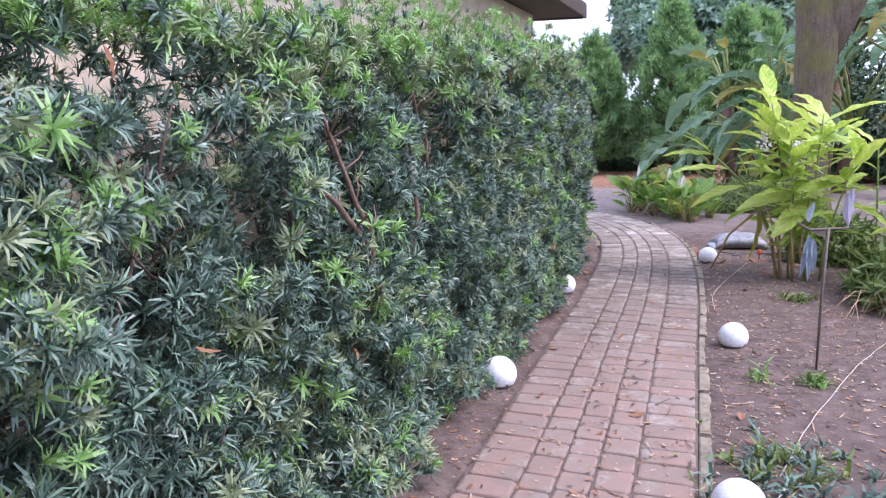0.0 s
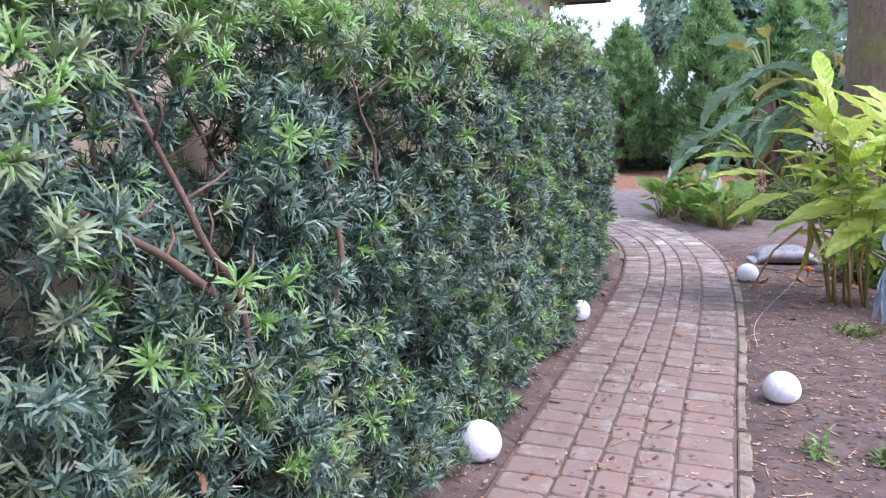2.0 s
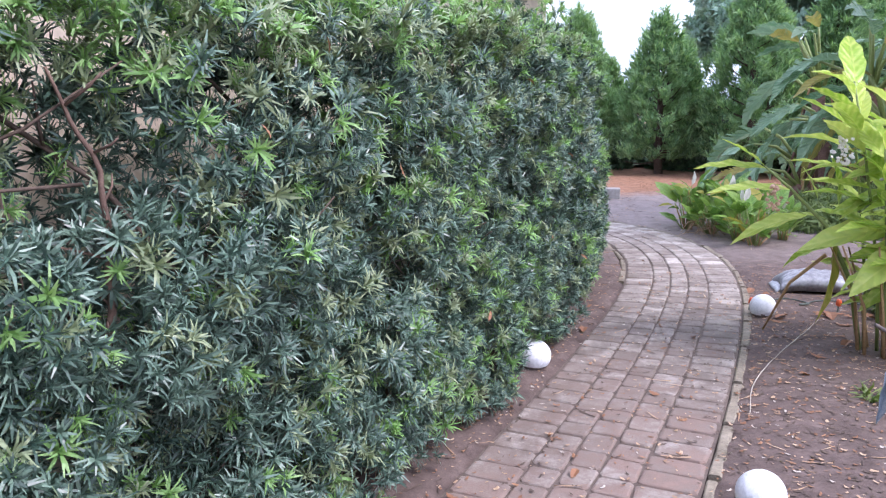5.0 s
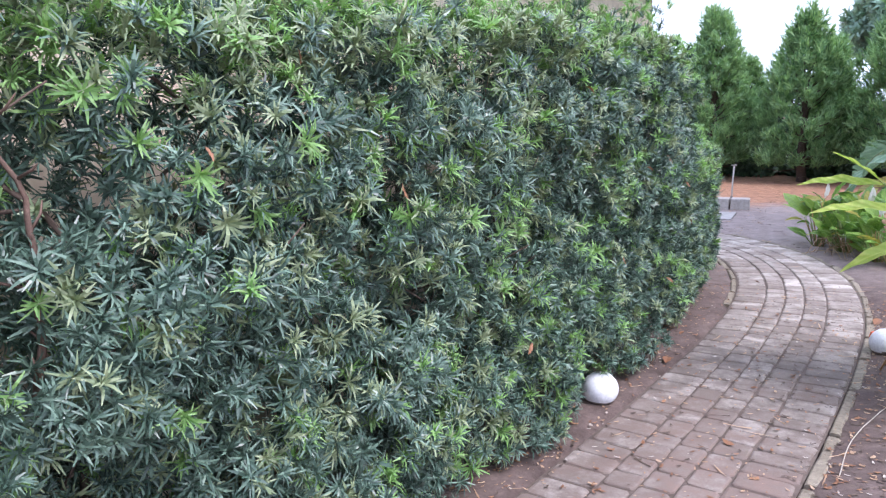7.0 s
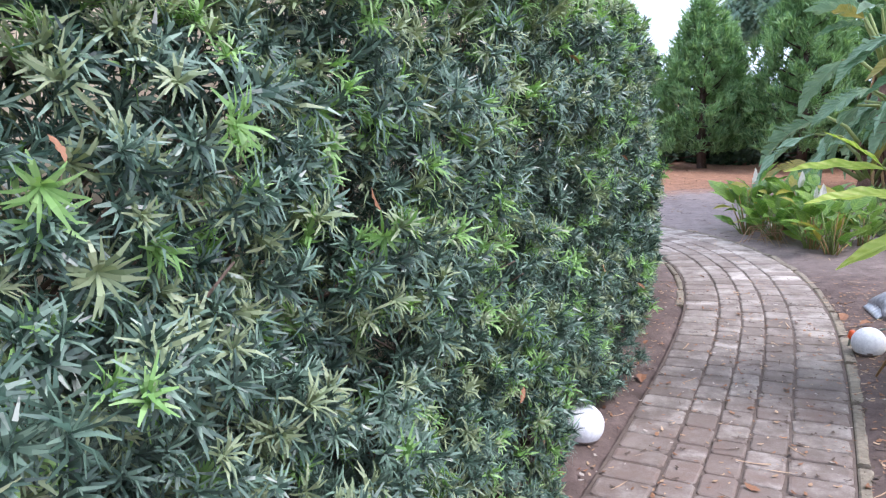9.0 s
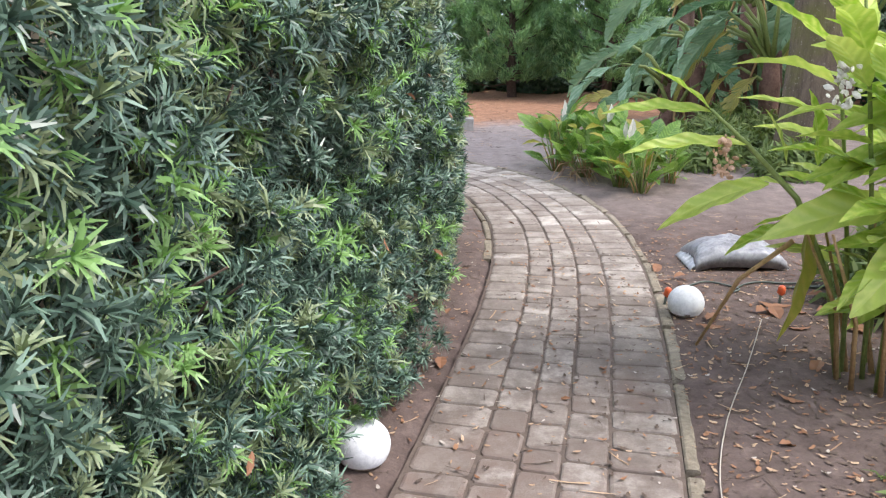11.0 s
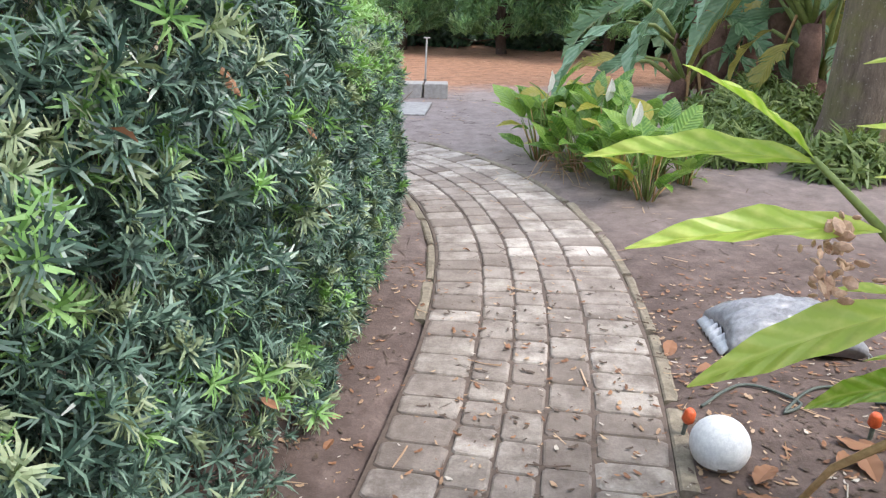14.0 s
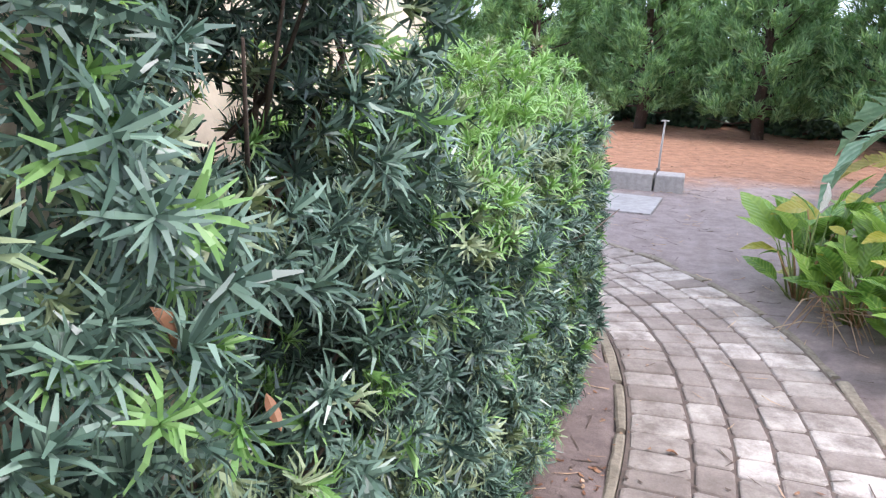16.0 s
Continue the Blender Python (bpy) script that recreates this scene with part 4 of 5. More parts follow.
# the long outer leaves that lean over the bed towards the path
G1 = Vector((3.55, 8.35, 0))
for a, b, me, w in (((2.90, 8.6, 1.09), (2.46, 8.69, 1.13), GING[0], 0.6), ((2.90, 8.6, 1.09), (2.65, 8.63, 1.31), GING[3], 0.85), ((3.04, 8.58, 0.96), (2.52, 8.52, 1.0), GING[0], 0.55),
                    ((3.14, 8.55, 0.80), (2.65, 8.54, 0.72), GING[2], 0.8), ((3.62, 8.35, 0.74), (3.02, 8.38, 0.72), GING[1], 1.25), ((3.62, 8.2, 0.66), (3.2, 7.98, 0.50), GING[1], 1.3),
                    ((3.27, 8.5, 0.72), (3.33, 8.48, 0.12), GINGY, 0.85), ((3.2, 8.55, 0.88), (3.13, 8.57, 1.12), GING[3], 1.3), ((3.3, 8.5, 0.88), (3.27, 8.5, 1.2), GING[3], 1.25),
                    ((3.75, 8.25, 1.16), (3.22, 8.32, 1.17), GING[2], 1.2), ((3.6, 8.3, 0.95), (3.2, 8.5, 0.9), GING[1], 1.1), ((3.3, 8.6, 0.6), (3.02, 8.8, 0.5), GING[2], 0.9), ((3.25, 8.56, 0.78), (3.02, 8.72, 0.84), GING[1], 0.9), ((3.85, 8.1, 0.9), (3.4, 7.98, 0.86), GING[3], 1.1), ((3.9, 8.05, 1.2), (3.45, 8.0, 1.28), GING[0], 1.1),
                    ((3.8, 8.3, 1.3), (3.45, 8.25, 1.52), GING[3], 1.1), ((3.7, 8.4, 0.5), (3.35, 8.2, 0.36), GING[2], 1.0), ((3.6, 8.4, 1.25), (3.2, 8.45, 1.4), GING[0], 1.1), ((3.9, 8.2, 0.7), (4.1, 7.8, 0.62), GING[1], 1.1)):
    leaf_at(me, Vector(a) - G1, Vector(b) - G1, g1, -32 if a[0] - b[0] > 0.25 else 0, w * 1.05, label="withered yellow leaf" if me is GINGY else "")
lr = np.random.default_rng(17)
for k in range(16):
    az = radians(140 + 135 * k / 15 + lr.uniform(-12, 12))
    z0 = 0.35 + 0.95 * ((k * 5) % 16) / 15
    a = Vector((3.68 + lr.uniform(-0.08, 0.1), 8.3 + lr.uniform(-0.1, 0.1), z0))
    ln = lr.uniform(0.36, 0.5)
    leaf_at(GING[k % 4], a - G1, a - G1 + Vector((math.cos(az) * ln * 0.9, math.sin(az) * ln * 0.6, ln * lr.uniform(-0.2, 0.35))), g1, lr.uniform(-35, 15), lr.uniform(1.1, 1.45))
tube_part("cane", [Vector(p) - G1 for p in ((3.46, 8.42, -0.03), (3.4, 8.48, 0.4), (3.26, 8.55, 0.74), (3.05, 8.6, 0.96), (2.89, 8.6, 1.10))], [0.016, 0.015, 0.013, 0.010, 0.006], M_STALK, g1, 7)
tube_part("dry_cane", [Vector(p) - G1 for p in ((3.27, 8.56, 0.56), (3.1, 8.66, 0.36), (2.98, 8.76, 0.02))], [0.012, 0.010, 0.006], M_TAN, g1, 6, "dry orange-brown stalk")
for k in range(9):
    az = k * 0.9
    tube_part("dry_cane", [(0.12 * math.cos(az), 0.12 * math.sin(az), -0.02), (0.1 * math.cos(az) - 0.05, 0.16 * math.sin(az), 0.3), (0.22 * math.cos(az) - 0.1, 0.22 * math.sin(az), 0.55 + 0.03 * k)], [0.011, 0.009, 0.005], M_TAN, g1, 6, "dry tan cane")
ginger((4.35, 8.0), (((0, 0), (-0.15, -0.1, 1.35), 9, 0.42), ((0.2, 0.1), (0.35, 0.1, 1.5), 9, 0.44), ((0.1, -0.2), (0.1, -0.4, 1.1), 8, 0.4), ((-0.1, 0.3), (-0.1, 0.4, 1.2), 8, 0.4)), 92, GP)
ginger((4.9, 9.0), (((0, 0), (-0.1, -0.1, 1.2), 9, 0.4), ((0.2, 0.1), (0.3, 0.15, 1.4), 9, 0.42)), 93, GP)

# peace lilies by the bend of the path
LILY = [blade_mesh("lily_blade", M_LILY, 0.13, 0.4 + 0.3 * (k % 3), 0.25, 0.0, 70 + k, 10, 0.9) for k in range(3)]
SPATHE = blade_mesh("spathe", M_FLOWER, 0.17, 0.1, 0.5, 0.0, 75, 8, 0.8)
PALMY = blade_mesh("lily_blade", M_GINGY, 0.13, 0.8, 0.25, 0.0, 77, 10, 0.9)


def lily(at, size, seed, spathes):
    r = np.random.default_rng(seed)
    thing = tagged(empty("peace_lily", (*at, 0)), "clump of bright green peace lily in dark soil", "plant", "peace lilies by the path")
    for k in range(26):
        az = k * 2.39996 + r.uniform(-0.3, 0.3)
        out = Vector((math.cos(az), math.sin(az), 0))
        a = out * r.uniform(0.01, 0.06) + Vector((0, 0, -0.02))
        b = out * r.uniform(0.05, 0.16) * size + Vector((0, 0, r.uniform(0.06, 0.40) * size))
        tip = b + out * r.uniform(0.1, 0.2) * size + Vector((0, 0, r.uniform(0.02, 0.26) * size))
        tube_part("leaf_stalk", [a, a.lerp(b, 0.5) + out * -0.01, b], [0.007, 0.006, 0.004], M_STALK if k % 5 else M_TAN, thing, 5)
        leaf_at(PALMY if k % 11 == 3 else LILY[k % 3], b, tip, thing, r.uniform(-30, 30), r.uniform(1.5, 2.1))
    for k in range(spathes):
        az = r.uniform(0, 6.28)
        b = Vector((math.cos(az) * 0.12, math.sin(az) * 0.12, 0.42 * size))
        tube_part("flower_stalk", [b * 0.1, b * 0.6, b], [0.005, 0.004, 0.004], M_STALK, thing, 5)
        leaf_at(SPATHE, b, b + Vector((0.02, -0.03, 0.17)), thing, r.uniform(-90, 90), 1.2, "flower", "white lily flower")


for k, (x, y, s) in enumerate(((3.22, 13.15, 1.15), (3.42, 12.75, 1.05), (3.4, 13.4, 1.1), (3.62, 12.25, 0.95), (3.72, 12.02, 1.0), (3.72, 12.85, 1.1), (3.98, 12.6, 0.95), (3.65, 13.3, 1.1), (4.12, 12.4, 0.7), (4.0, 13.2, 0.9))):
    lily((x, y), s * 1.12, 800 + k, (1, 0, 0, 1, 1, 1, 0, 0, 1, 0)[k])

# ferny undergrowth by the old tree
FERN_TUFTS = [tuft(9, 0.08, 0.2, 0.022, 80, 600 + k, 0.5) for k in range(4)]
for k, (x, y, rd, h) in enumerate(((5.05, 13.5, 0.35, 0.24), (5.35, 12.6, 0.3, 0.2), (5.2, 14.3, 0.45, 0.25), (5.7, 14.6, 0.5, 0.35), (4.7, 13.1, 0.25, 0.16), (4.15, 7.35, 0.5, 0.42), (4.7, 7.7, 0.6, 0.6), (5.2, 8.4, 0.8, 0.9), (4.3, 9.2, 0.4, 0.35))):
    shrub((x, y), rd, h, 900 + k, M_GRASS, 230, "low feathery green undergrowth in the bed", FERN_TUFTS)


def sprig(at, n, size, seed, mats, label):
    r = np.random.default_rng(seed)
    P = np.c_[r.normal(size=(n, 2)) * size, np.zeros(n)]
    z = np.array([ground_z(at[0] + a, at[1] + b) for a, b, _ in P])
    P[:, 2] = z - 0.005
    me = tufts_mesh("ground_plant", P + (*at, 0), np.tile((0, 0, 1.0), (n, 1)) + r.normal(size=(n, 3)) * 0.25, r.uniform(0.4, 0.8, n), FERN_TUFTS, mats, r.integers(0, len(mats), n), seed)
    tagged(new("ground_plant", me), label, "plant", kind="stuff")


sprig((2.55, 5.62), 9, 0.05, 1, [M_YOUNG, M_GRASS], "small yellow-green seedlings in bare soil")
sprig((2.27, 5.75), 5, 0.035, 2, [M_YOUNG, M_GRASS], "small yellow-green seedlings in bare soil")
sprig((1.95, 4.55), 60, 0.18, 3, [M_GRASS, M_HEDGE], "low green ground cover beside the path")
sprig((3.3, 7.5), 12, 0.07, 4, [M_GRASS], "tuft of fine green leaves in the soil")


def straw_pile(at, n, size, seed, label):
    r = np.random.default_rng(seed)
    bm = bmesh.new()
    for k in range(n):
        az = r.uniform(-2.9, 0.3)
        a = Vector((r.normal() * 0.06, r.normal() * 0.06, 0.16 * r.uniform()))
        d = Vector((math.cos(az), math.sin(az), 0)) * size * r.uniform(0.5, 1.0)
        tube(bm, [a, a + d * 0.5 + Vector((0, 0, 0.05 * r.uniform())), Vector((*(a + d).xy, 0.012))], [0.004, 0.0035, 0.002], 4)
    ob = part("dry_stalk_pile", bm, M_STRAW, None)
    ob.location = (*at, ground_z(*at))
    tagged(ob, label, "plant litter", kind="stuff")


straw_pile((3.75, 7.25), 46, 0.5, 3, "heap of dry pinkish stalks fallen on soil")
straw_pile((3.3, 12.75), 24, 0.4, 4, "dry brown stalks fallen under the lilies")

# ---------------- globes, bag, stake and other loose things ----------------
def globe(at, dia, tilt, label):
    thing = tagged(empty("garden_globe", (*at, ground_z(*at))), label, "garden globe", "white globes along the path")
    bm = bmesh.new()
    bmesh.ops.create_uvsphere(bm, u_segments=36, v_segments=22, radius=dia / 2)
    for v in bm.verts:
        v.co *= 1 + 0.012 * noise.noise(v.co * 14)
        v.co.z = max(v.co.z, -dia * 0.36) * 0.97
        v.co.z += dia * 0.345
    low = [f for f in bm.faces if f.calc_center_median().z < dia * (0.09 + 0.05 * noise.noise(f.calc_center_median() * 25))]
    for f in bm.faces:
        f.smooth = True
    me_low = set(low)
    bm2 = bm.copy()
    bmesh.ops.delete(bm, geom=list(me_low), context="FACES")
    bm2.faces.ensure_lookup_table()
    bmesh.ops.delete(bm2, geom=[bm2.faces[f] for f in range(len(bm2.faces)) if bm2.faces[f].calc_center_median().z >= dia * (0.09 + 0.05 * noise.noise(bm2.faces[f].calc_center_median() * 25))], context="FACES")
    part("shell", bm, M_BALL, thing).rotation_euler = (0, 0, tilt)
    part("soiled_foot", bm2, M_BALLDIRT, thing, "soil-stained underside").rotation_euler = (0, 0, tilt)


GL = "white painted stone globe with soiled base on bare earth"
globe((3.09, 9.2), 0.182, 0.3, GL)
globe((2.36, 6.36), 0.182, 1.3, GL)
globe((1.50, 7.93), 0.19, 2.3, "white painted stone globe tucked under the hedge")
globe((0.84, 5.68), 0.195, 0.9, "white painted stone globe tucked under the hedge")
globe((1.63, 4.19), 0.195, 2.0, GL)


def plastic_bag():
    bm = bmesh.new()
    nu, nv = 40, 28
    grid = []
    for top in (1, -1):
        rows = []
        for i in range(nu + 1):
            row = []
            for j in range(nv + 1):
                x, y = i / nu * 2 - 1, j / nv * 2 - 1
                th = max(0, (1 - abs(x) ** 3.2)) ** 0.55 * max(0, (1 - abs(y) ** 2.6)) ** 0.6
                pinch = 1 - 0.12 * (1 - abs(y)) * abs(x) ** 4
                wr = 0.016 * noise.noise((x * 3.2 + y * 2.4, y * 5, 3)) + 0.006 * noise.noise((x * 10 + y * 6, y * 9, 7))
                z = 0.085 + top * 0.085 * th + (wr * th * 1.6 if top > 0 else 0)
                z = max(z, 0.0)
                sag = 0.045 * (abs(x) ** 4)
                row.append(bm.verts.new((x * 0.335 * pinch, y * 0.19 * (1 + 0.06 * math.sin(x * 3)), max(0.0, z - sag - (0.05 if th < 0.05 else 0)))))
            rows.append(row)
        for a, b in zip(rows, rows[1:]):
            for j in range(nv):
                q = (a[j], b[j], b[j + 1], a[j + 1])
                bm.faces.new(q if top > 0 else q[::-1]).smooth = True
    bmesh.ops.remove_doubles(bm, verts=bm.verts[:], dist=0.0006)
    ob = empty("plastic_bag")
    part("sack", bm, M_BAG, ob)
    # the welded ends, flattened and crimped
    for side in (-1, 1):
        bm = bmesh.new()
        rows = []
        for j in range(23):
            y = j / 22 * 2 - 1
            zc = 0.05 + 0.012 * math.sin(j * 1.9) * (1 - abs(y))
            rows.append([bm.verts.new((side * (0.30 + d), y * 0.165, max(0.003, zc - d * 0.7) + t)) for d, t in ((0, -0.004), (0.055, -0.003), (0.055, 0.003), (0, 0.004))])
        for a, b in zip(rows, rows[1:]):
            for c in range(4):
                bm.faces.new((a[c], a[(c + 1) % 4], b[(c + 1) % 4], b[c])).smooth = True
        bm.faces.new(rows[0]), bm.faces.new(rows[-1][::-1])
        bmesh.ops.recalc_face_normals(bm, faces=bm.faces[:])
        part("welded_end", bm, M_BAGEND, ob, "pale crimped end of the sack")
    ob.matrix_world = pose(3.67, 10.0, 0.0, 0, 0, -4) @ Matrix.Diagonal((0.84, 0.95, 0.95, 1))
    tagged(ob, "filled grey plastic sack lying on bare soil", "bag")


plastic_bag()


def wind_ornament(at):
    """A rusty stake with a crossbar, on which blue-grey tin feathers hang and stand."""
    thing = tagged(empty("garden_ornament", (*at, 0)), "rusty garden stake with hanging blue-grey tin feathers", "ornament")
    tube_part("stake", [(0, 0, -0.08), (0.0, 0, 0.4), (0.012, 0, 0.83)], [0.007, 0.008, 0.009], M_STEEL, thing, 8)
    tube_part("crossbar", [(-0.16, 0, 0.86), (-0.09, 0, 0.82), (0.012, 0, 0.825), (0.13, 0.02, 0.825)], [0.006, 0.007, 0.007, 0.006], M_STEEL, thing, 7)
    bm = bmesh.new()
    v = [bm.verts.new(p) for p in ((-0.085, -0.004, 0.815), (0.0, -0.004, 0.815), (-0.01, -0.004, 0.775), (-0.085, 0.004, 0.815), (0.0, 0.004, 0.815), (-0.01, 0.004, 0.775))]
    for f in ((0, 1, 2), (5, 4, 3), (0, 3, 4, 1), (1, 4, 5, 2), (2, 5, 3, 0)):
        bm.faces.new([v[i] for i in f])
    part("gusset", bm, M_STEEL, thing)
    feather = [blade_mesh("tin_feather", m, 0.17, 0.15, 0.3, 0.0, 95, 8, 0.9) for m in (M_BLUE, M_VIOLET)]
    for me in feather:
        me.validate()
    for a, b, k, w in (((-0.09, 0, 0.8), (-0.12, 0.02, 0.54), 0, 0.42), ((-0.085, 0.01, 0.8), (-0.08, 0.0, 0.52), 0, 0.4), ((-0.07, -0.01, 0.78), (-0.05, 0.01, 0.57), 0, 0.5),
                       ((0.13, 0.02, 0.83), (0.14, 0.03, 1.06), 1, 0.7), ((0.125, 0.0, 0.85), (0.10, 0.0, 1.02), 1, 0.9), ((-0.1, 0, 0.86), (-0.08, 0, 0.98), 0, 0.9)):
        leaf_at(feather[k], a, b, thing, 90, w, "feather")


wind_ornament((2.66, 5.86))


def low_block_kerb():
    slab = part("paving_slab", box_bm(1.3, 0.75, 0.06, 0.01), M_SLAB)
    slab.matrix_world = pose(1.8, 15.45, -0.035, 0, 0, -8)
    tagged(slab, "pale concrete slab flush with the dirt", "slab")
    for x, y, l in ((2.56, 16.12, 0.26), (2.2, 16.16, 0.42), (1.77, 16.2, 0.42), (1.34, 16.25, 0.42)):
        o = part("concrete_block", box_bm(l, 0.24, 0.19, 0.012, 0.006), M_CONC)
        o.matrix_world = pose(x, y, -0.01, 0, 0, -6 + rng.uniform(-2, 2))
        tagged(o, "weathered grey concrete block set on dirt", "block", "row of concrete blocks")
    st = tagged(empty("marker_stake", (2.45, 16.55, 0)), "thin weathered metal stake with short crosspiece", "stake")
    tube_part("pole", [(0, 0, -0.1), (0.005, 0, 0.3), (0.02, 0, 0.63)], [0.012, 0.011, 0.010], M_CONC, st, 8)
    tube_part("sleeve", [(0, 0, 0.0), (0, 0, 0.16)], [0.02, 0.02], M_STEEL, st, 8)
    tube_part("crosspiece", [(-0.02, 0, 0.63), (0.06, 0, 0.63)], [0.009, 0.009], M_CONC, st, 8)


low_block_kerb()


def sprinkler(at, lean):
    thing = tagged(empty("sprinkler_peg", (*at, ground_z(*at))), "small orange plastic peg stuck in soil", "peg", "orange pegs")
    tube_part("spike", [(0, 0, -0.05), (lean * 0.5, 0, 0.05)], [0.006, 0.008], M_CORD, thing, 8)
    tube_part("cap", [(lean * 0.5, 0, 0.045), (lean * 0.6, 0, 0.055), (lean * 0.8, 0.0, 0.085), (lean * 0.9, 0, 0.095)], [0.012, 0.021, 0.019, 0.012], M_ORANGE, thing, 10, "orange plastic cap")


sprinkler((3.03, 9.36), 0.03)
sprinkler((3.62, 9.28), 0.01)


def lying_curve(name, pts, rad, mat, label, category):
    fine = spline(pts, 0.03)
    bm = bmesh.new()
    tube(bm, [Vector((x, y, ground_z(x, y) + rad + 0.004)) for x, y in fine], [rad] * len(fine), 5)
    tagged(part(name, bm, mat), label, category)


lying_curve("cable", [(3.15, 9.5), (3.35, 9.62), (3.5, 9.5), (3.4, 9.42), (3.62, 9.6), (3.9, 9.55), (4.2, 9.7), (4.05, 9.5), (3.75, 9.48), (4.3, 9.45)], 0.006, M_CORD, "tangled dark green cord on bare soil", "cord")
lying_curve("string", [(3.42, 9.05), (3.1, 8.5), (2.85, 8.1), (2.66, 7.7), (2.55, 7.3)], 0.0025, M_STRING, "thin pale string stretched over the soil", "string")
lying_curve("string", [(3.9, 7.0), (3.0, 6.0), (2.3, 5.1), (1.9, 4.5)], 0.0025, M_STRING, "thin pale string stretched over the soil", "string")

# teal netting by the lilies
bm = bmesh.new()
for k in range(60):
    a = Vector((rng.normal() * 0.16, rng.normal() * 0.1, abs(rng.normal()) * 0.05))
    b = a + Vector((rng.normal() * 0.12, rng.normal() * 0.1, rng.normal() * 0.02))
    b.z = max(0.005, b.z)
    tube(bm, [a, a.lerp(b, 0.5) + Vector((0, 0, 0.03)), b], [0.004] * 3, 4)
net = part("netting", bm, M_NET)
net.location = (4.65, 13.75, 0.01)
tagged(net, "crumpled heap of teal garden netting on soil", "netting", kind="stuff")

# ---------------- fallen leaves and litter ----------------
DRYLEAF = [blade_mesh("dry_leaf", M_DEAD, 0.24, d, f, 0.0, 120 + k, 10, 0.9) for k, (d, f) in enumerate(((0.3, 0.3), (-0.35, -0.25), (0.5, 0.55)))]


def fallen(x, y, size, k):
    z = 0.006 if path_distance(x, y) < HALF else ground_z(x, y) + 0.004
    ob = new("fallen_leaf", DRYLEAF[k % 3])
    ob.matrix_world = pose(x, y, z + size * (0.12 if k % 3 != 1 else 0.05), rng.uniform(-12, 12), rng.uniform(-15, 15), rng.uniform(0, 360)) @ Matrix.Diagonal((size, size, size, 1))
    tagged(ob, "curled russet dry leaf lying on the ground", "leaf", "fallen leaves")


for k, (x, y, s) in enumerate(((3.14, 9.05, 0.14), (3.2, 8.98, 0.11), (3.42, 9.12, 0.12), (3.55, 9.2, 0.15), (3.66, 9.22, 0.16), (3.72, 9.1, 0.13), (3.6, 9.1, 0.12), (3.5, 8.95, 0.1), (3.45, 8.55, 0.12),
                              (1.82, 8.75, 0.11), (1.78, 8.85, 0.08), (3.3, 9.75, 0.1), (3.22, 10.0, 0.12), (3.2, 8.2, 0.1), (2.95, 7.9, 0.08), (3.75, 8.9, 0.13), (1.45, 5.2, 0.08), (1.7, 6.6, 0.07),
                              (2.0, 5.2, 0.08), (2.15, 7.5, 0.06), (2.5, 8.55, 0.06), (2.3, 8.3, 0.05), (2.55, 10.0, 0.05), (2.45, 11.1, 0.05), (1.9, 9.35, 0.06), (1.25, 6.3, 0.07), (3.8, 9.35, 0.11))):
    fallen(x, y, s, k)


def caught(y, z, size, k):
    """A dead leaf hanging in the hedge's face."""
    x, out = hedge_side(np.array([y]))
    ob = new("caught_leaf", DRYLEAF[k % 3])
    ob.parent = HEDGE
    ob.matrix_parent_inverse = HEDGE.matrix_world.inverted()
    ob.matrix_basis = pose(x[0] + out[0, 0] * 0.06, y + out[0, 1] * 0.06, z, rng.uniform(-80, -20), rng.uniform(-40, 40), rng.uniform(200, 320)) @ Matrix.Diagonal((size * 0.5, size * 0.72, size * 0.72, 1))
    tagged(ob, "russet dead leaf caught in the hedge")


for k, (y, z, s) in enumerate(((3.1, 1.62, 0.10), (3.7, 1.5, 0.09), (4.05, 0.72, 0.09), (4.2, 0.9, 0.07), (3.3, 0.95, 0.08), (5.0, 0.6, 0.08), (5.6, 1.45, 0.07), (6.3, 1.3, 0.09), (6.6, 1.5, 0.07), (7.1, 0.55, 0.08),
                              (8.1, 0.75, 0.08), (8.4, 1.2, 0.07), (8.8, 0.5, 0.08), (8.75, 1.25, 0.09), (9.05, 1.2, 0.09), (9.3, 0.8, 0.07), (9.2, 1.05, 0.06), (7.6, 1.62, 0.08), (5.9, 1.7, 0.07))):
    caught(y, z, s, k)
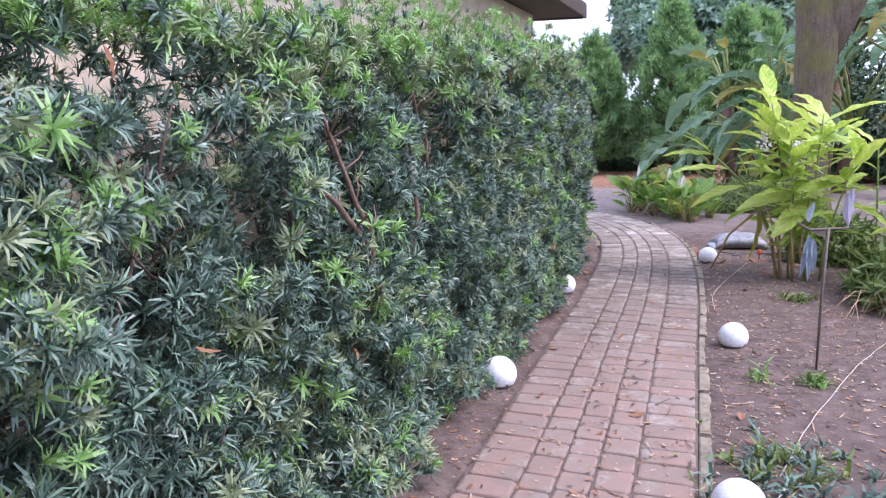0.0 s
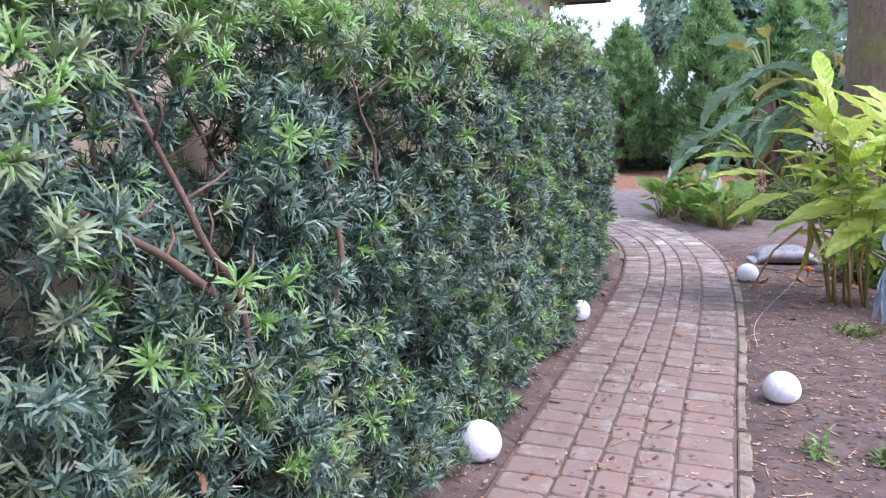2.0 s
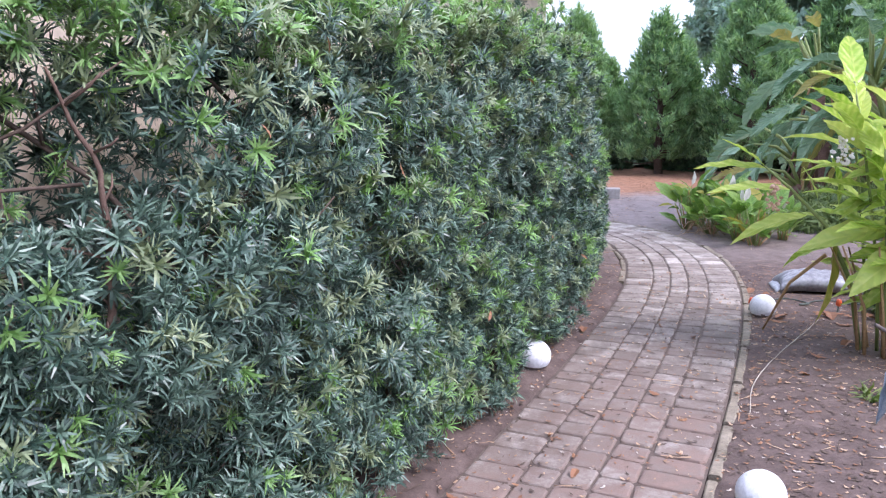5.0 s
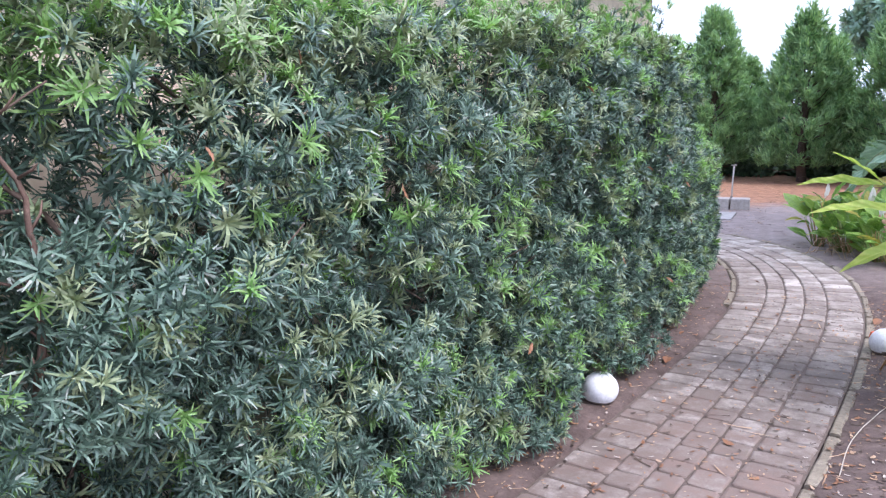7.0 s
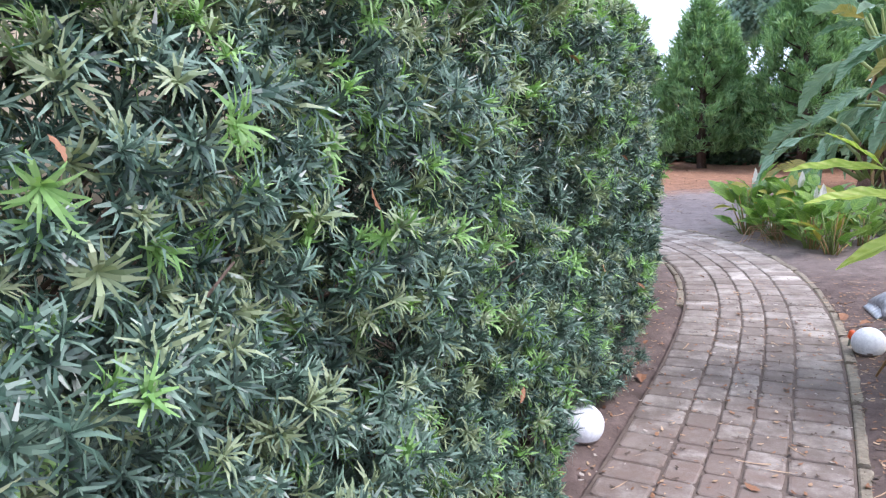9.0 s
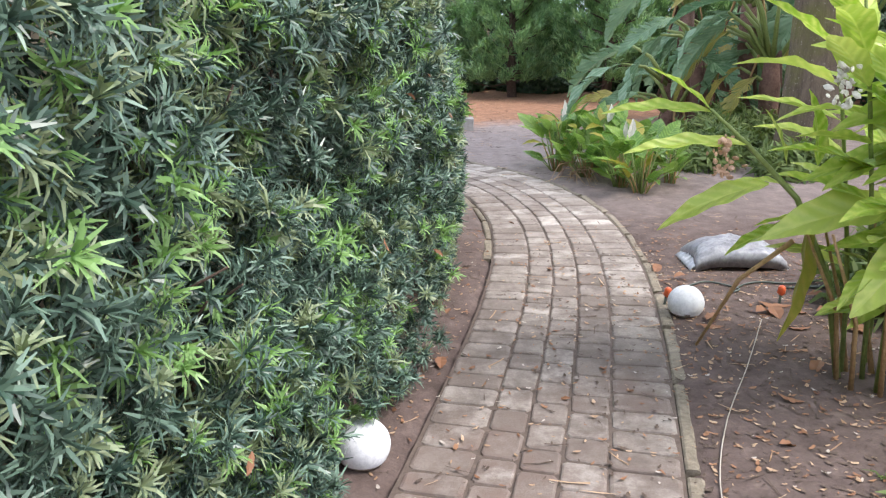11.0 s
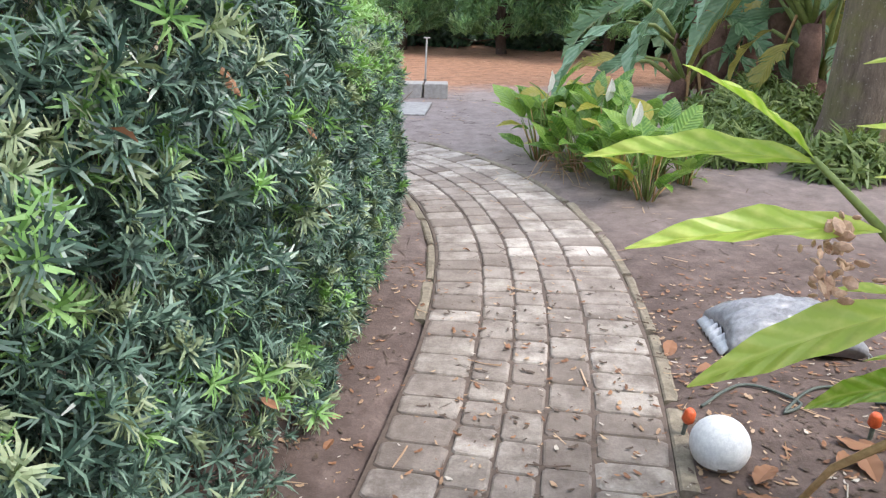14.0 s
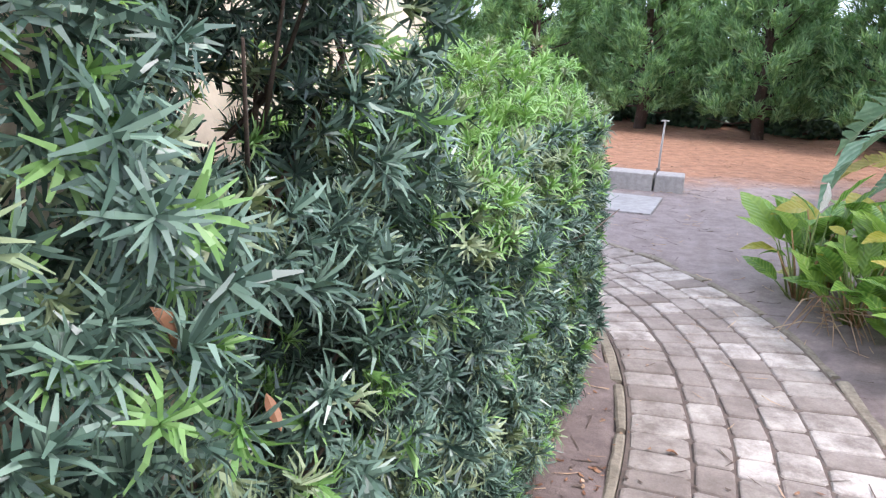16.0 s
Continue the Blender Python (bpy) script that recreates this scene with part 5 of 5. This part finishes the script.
for pts in (((3.98, 1.62, -0.05), (4.05, 1.45, 0.0), (4.15, 1.2, 0.05), (4.27, 0.97, 0.06), (4.28, 0.7, 0.0)), ((3.75, 1.38, -0.04), (3.95, 1.25, 0.04), (4.22, 1.02, 0.06)), ((4.68, 1.5, -0.06), (4.72, 1.2, 0.02), (4.72, 0.85, 0.0)),
            ((5.2, 1.6, -0.2), (5.3, 1.2, -0.17), (5.27, 0.8, -0.2))):
    line3 = []
    for y, z, o in pts:
        x, out = hedge_side(np.array([y]))
        line3.append(Vector((x[0] + out[0, 0] * o, y + out[0, 1] * o, z)))
    # gnarled, with short side twigs
    fine = [Vector(p) + Vector([0.022 * noise.noise((p[1] * 6 + c, p[2] * 7, 2.0 * c)) for c in range(3)]) for p in spline([tuple(v) for v in line3], 0.045)]
    bm = bmesh.new()
    tube(bm, fine, [0.004 + 0.0095 * q / len(fine) for q in range(len(fine))], 7)
    for q in range(2, len(fine) - 1, 3):
        o = Vector((rng.normal() * 0.05, rng.normal() * 0.09, rng.uniform(0.03, 0.12)))
        tube(bm, [fine[q], fine[q] + o * 0.6 + Vector((0.01, 0, 0)), fine[q] + o], [0.0045, 0.0035, 0.002], 5)
    br = part("branch", bm, M_STEMRED, HEDGE, "bare reddish brown branch")
    br.matrix_parent_inverse = HEDGE.matrix_world.inverted()


def litter(name, n, region, mats, lo, hi, seed, label, twig=False):
    r = np.random.default_rng(seed)
    x, y = r.uniform(region[0], region[1], n), r.uniform(region[2], region[3], n)
    V, Q, I = [], [], []
    for k in range(n):
        dp = path_distance(x[k], y[k])
        on = dp < HALF
        if on and r.uniform() < 0.62:
            continue
        z = (0.003 if on else ground_z(x[k], y[k]) + 0.002)
        s, az = r.uniform(lo, hi), r.uniform(0, 6.28)
        c, d = np.array((math.cos(az), math.sin(az))), np.array((-math.sin(az), math.cos(az)))
        w = s * (0.06 if twig else r.uniform(0.25, 0.6))
        b = len(V)
        h = s * r.uniform(0.05, 0.25)
        for u, v, zz in ((-0.5, -0.3, h), (-0.5, 0.3, 0.3 * h), (0, -0.5, 0), (0, 0.5, 0.1 * h), (0.5, -0.2, 0.8 * h), (0.5, 0.2, 0.4 * h)):
            p = np.array((x[k], y[k])) + c * u * s + d * v * w
            V.append((*p, z + 0.002 + (zz if not twig else 0.3 * zz)))
        Q += [(b, b + 2, b + 3, b + 1), (b + 2, b + 4, b + 5, b + 3)]
        I += [r.integers(0, len(mats))] * 2
    tagged(new(name, np_mesh(name, V, Q, [], mats, np.array(I))), label, "litter", kind="stuff")


M_CHIP = grainy("pale_chip", (0.4, 0.33, 0.27), (0.62, 0.56, 0.5), 20, 0.9)
litter("leaf_litter", 5000, (0.2, 4.6, 3.8, 11.0), [M_DEAD, M_TWIG, M_STRAW, M_DEAD], 0.012, 0.04, 1, "small dry leaf scraps scattered on soil and pavers")
litter("wood_chips", 1300, (1.2, 4.4, 4.2, 10.5), [M_CHIP, M_CHIP, M_STRAW], 0.008, 0.03, 2, "pale chips and shell scraps on dark soil")
litter("twig_litter", 1900, (0.2, 4.6, 4.0, 17.0), [M_TWIG, M_STRAW], 0.05, 0.14, 3, "thin dry twigs scattered on soil and pavers", True)
litter("needle_litter", 3000, (-1.5, 8.0, 16.8, 22.0), [M_DEAD, M_STRAW, M_TWIG], 0.04, 0.12, 4, "rusty conifer needles covering the ground", True)
litter("soil_crumbs", 6500, (2.3, 4.6, 5.5, 10.6), [M_TWIG, M_TWIG, M_DEAD, M_TWIG, M_STRAW], 0.008, 0.032, 6, "fine crumbs of bark and shell on dark soil")
litter("hedge_litter", 2600, (0.2, 2.4, 4.2, 12.2), [M_TWIG, M_DEAD, M_STRAW], 0.008, 0.03, 7, "dry leaf crumbs along the foot of the hedge")
litter("dust_scraps", 1500, (0.6, 2.3, 4.6, 7.4), [M_DEAD, M_STRAW], 0.008, 0.022, 5, "reddish crumbs of dry leaf on pavers")

# ---------------- pavers, last ----------------
def paver_mesh(seed):
    r = random.Random(seed)
    V, bev = [], 0.07
    cor = [(-0.5, -0.5), (0.5, -0.5), (0.5, 0.5), (-0.5, 0.5)]
    j = [(r.uniform(-0.025, 0.025), r.uniform(-0.025, 0.025)) for _ in cor]
    for inset, z in ((0.0, -0.045), (0.0, -0.010), (0.022, -0.003), (bev, 0.0)):
        for (cx, cy), (jx, jy) in zip(cor, j):
            for ex, ey in ((0, 0.09), (0.09, 0)) if (cx * cy > 0) else ((0.09, 0), (0, 0.09)):
                V.append(((cx + jx) * (1 - 2 * inset) - math.copysign(ex, cx) * (1 - inset), (cy + jy) * (1 - 2 * inset) - math.copysign(ey, cy) * (1 - inset), z))
    Q = []
    for lay in range(3):
        for k in range(8):
            a, b = lay * 8 + k, lay * 8 + (k + 1) % 8
            Q.append((a, b, b + 8, a + 8))
    me = bpy.data.meshes.new("paver")
    me.from_pydata(V, [], Q + [tuple(range(24, 32))])
    me.materials.append(M_PAVER)
    me.update()
    return me


PAVERS = [paver_mesh(k) for k in range(8)]
COLS = [0.228, 0.145, 0.142, 0.160, 0.240]
s_len = np.concatenate([[0], np.cumsum(np.linalg.norm(np.diff(centre, axis=0), axis=1))])
V2, F2 = [], []
col_at = -sum(COLS) / 2
for c, w in enumerate(COLS):
    o = col_at + w / 2
    col_at += w
    s = 0.05 * c
    while s < s_len[-1] - 0.3:
        ln = (0.150 if c in (0, 4) else 0.168) * rng.choice([0.86, 1.0, 1.0, 1.12])
        m = s + ln / 2
        p = np.array([np.interp(m, s_len, centre[:, 0]), np.interp(m, s_len, centre[:, 1])])
        t = np.array([np.interp(m, s_len, tangent[:, 0]), np.interp(m, s_len, tangent[:, 1])])
        t /= np.linalg.norm(t)
        rr = np.array([t[1], -t[0]])
        p = p + rr * o
        bend = 1.0
        k = int(np.interp(m, s_len, np.arange(len(centre))))
        turn = tangent[min(k + 4, len(centre) - 1)] - tangent[max(k - 4, 0)]
        bend = 1 - o * float(turn @ rr) / 0.4
        jw = 0.009
        M = pose(p[0], p[1], rng.uniform(-0.002, 0.0025), rng.normal() * 0.6, rng.normal() * 0.6, math.degrees(math.atan2(t[1], t[0])) - 90 + rng.normal() * 0.8) @ Matrix.Diagonal((w - jw, ln * bend - jw, 1, 1))
        me = PAVERS[rng.integers(0, 8)]
        if 5.2 < p[1] < 12.6 and p[0] > 0.8 or 12.6 <= p[1] < 13.2 and p[0] > 2.2:
            ob = new("paver", me)
            ob.parent = PAVE
            ob.matrix_basis = M
        else:
            b = len(V2)
            V2 += [tuple(M @ v.co) for v in me.vertices]
            F2 += [tuple(b + i for i in f.vertices) for f in me.polygons]
        s += ln
me = bpy.data.meshes.new("far_pavers")
me.from_pydata(V2, [], F2)
me.materials.append(M_PAVER)
me.update()
tagged(new("far_pavers", me), "worn concrete pavers", kind="stuff").parent = PAVE
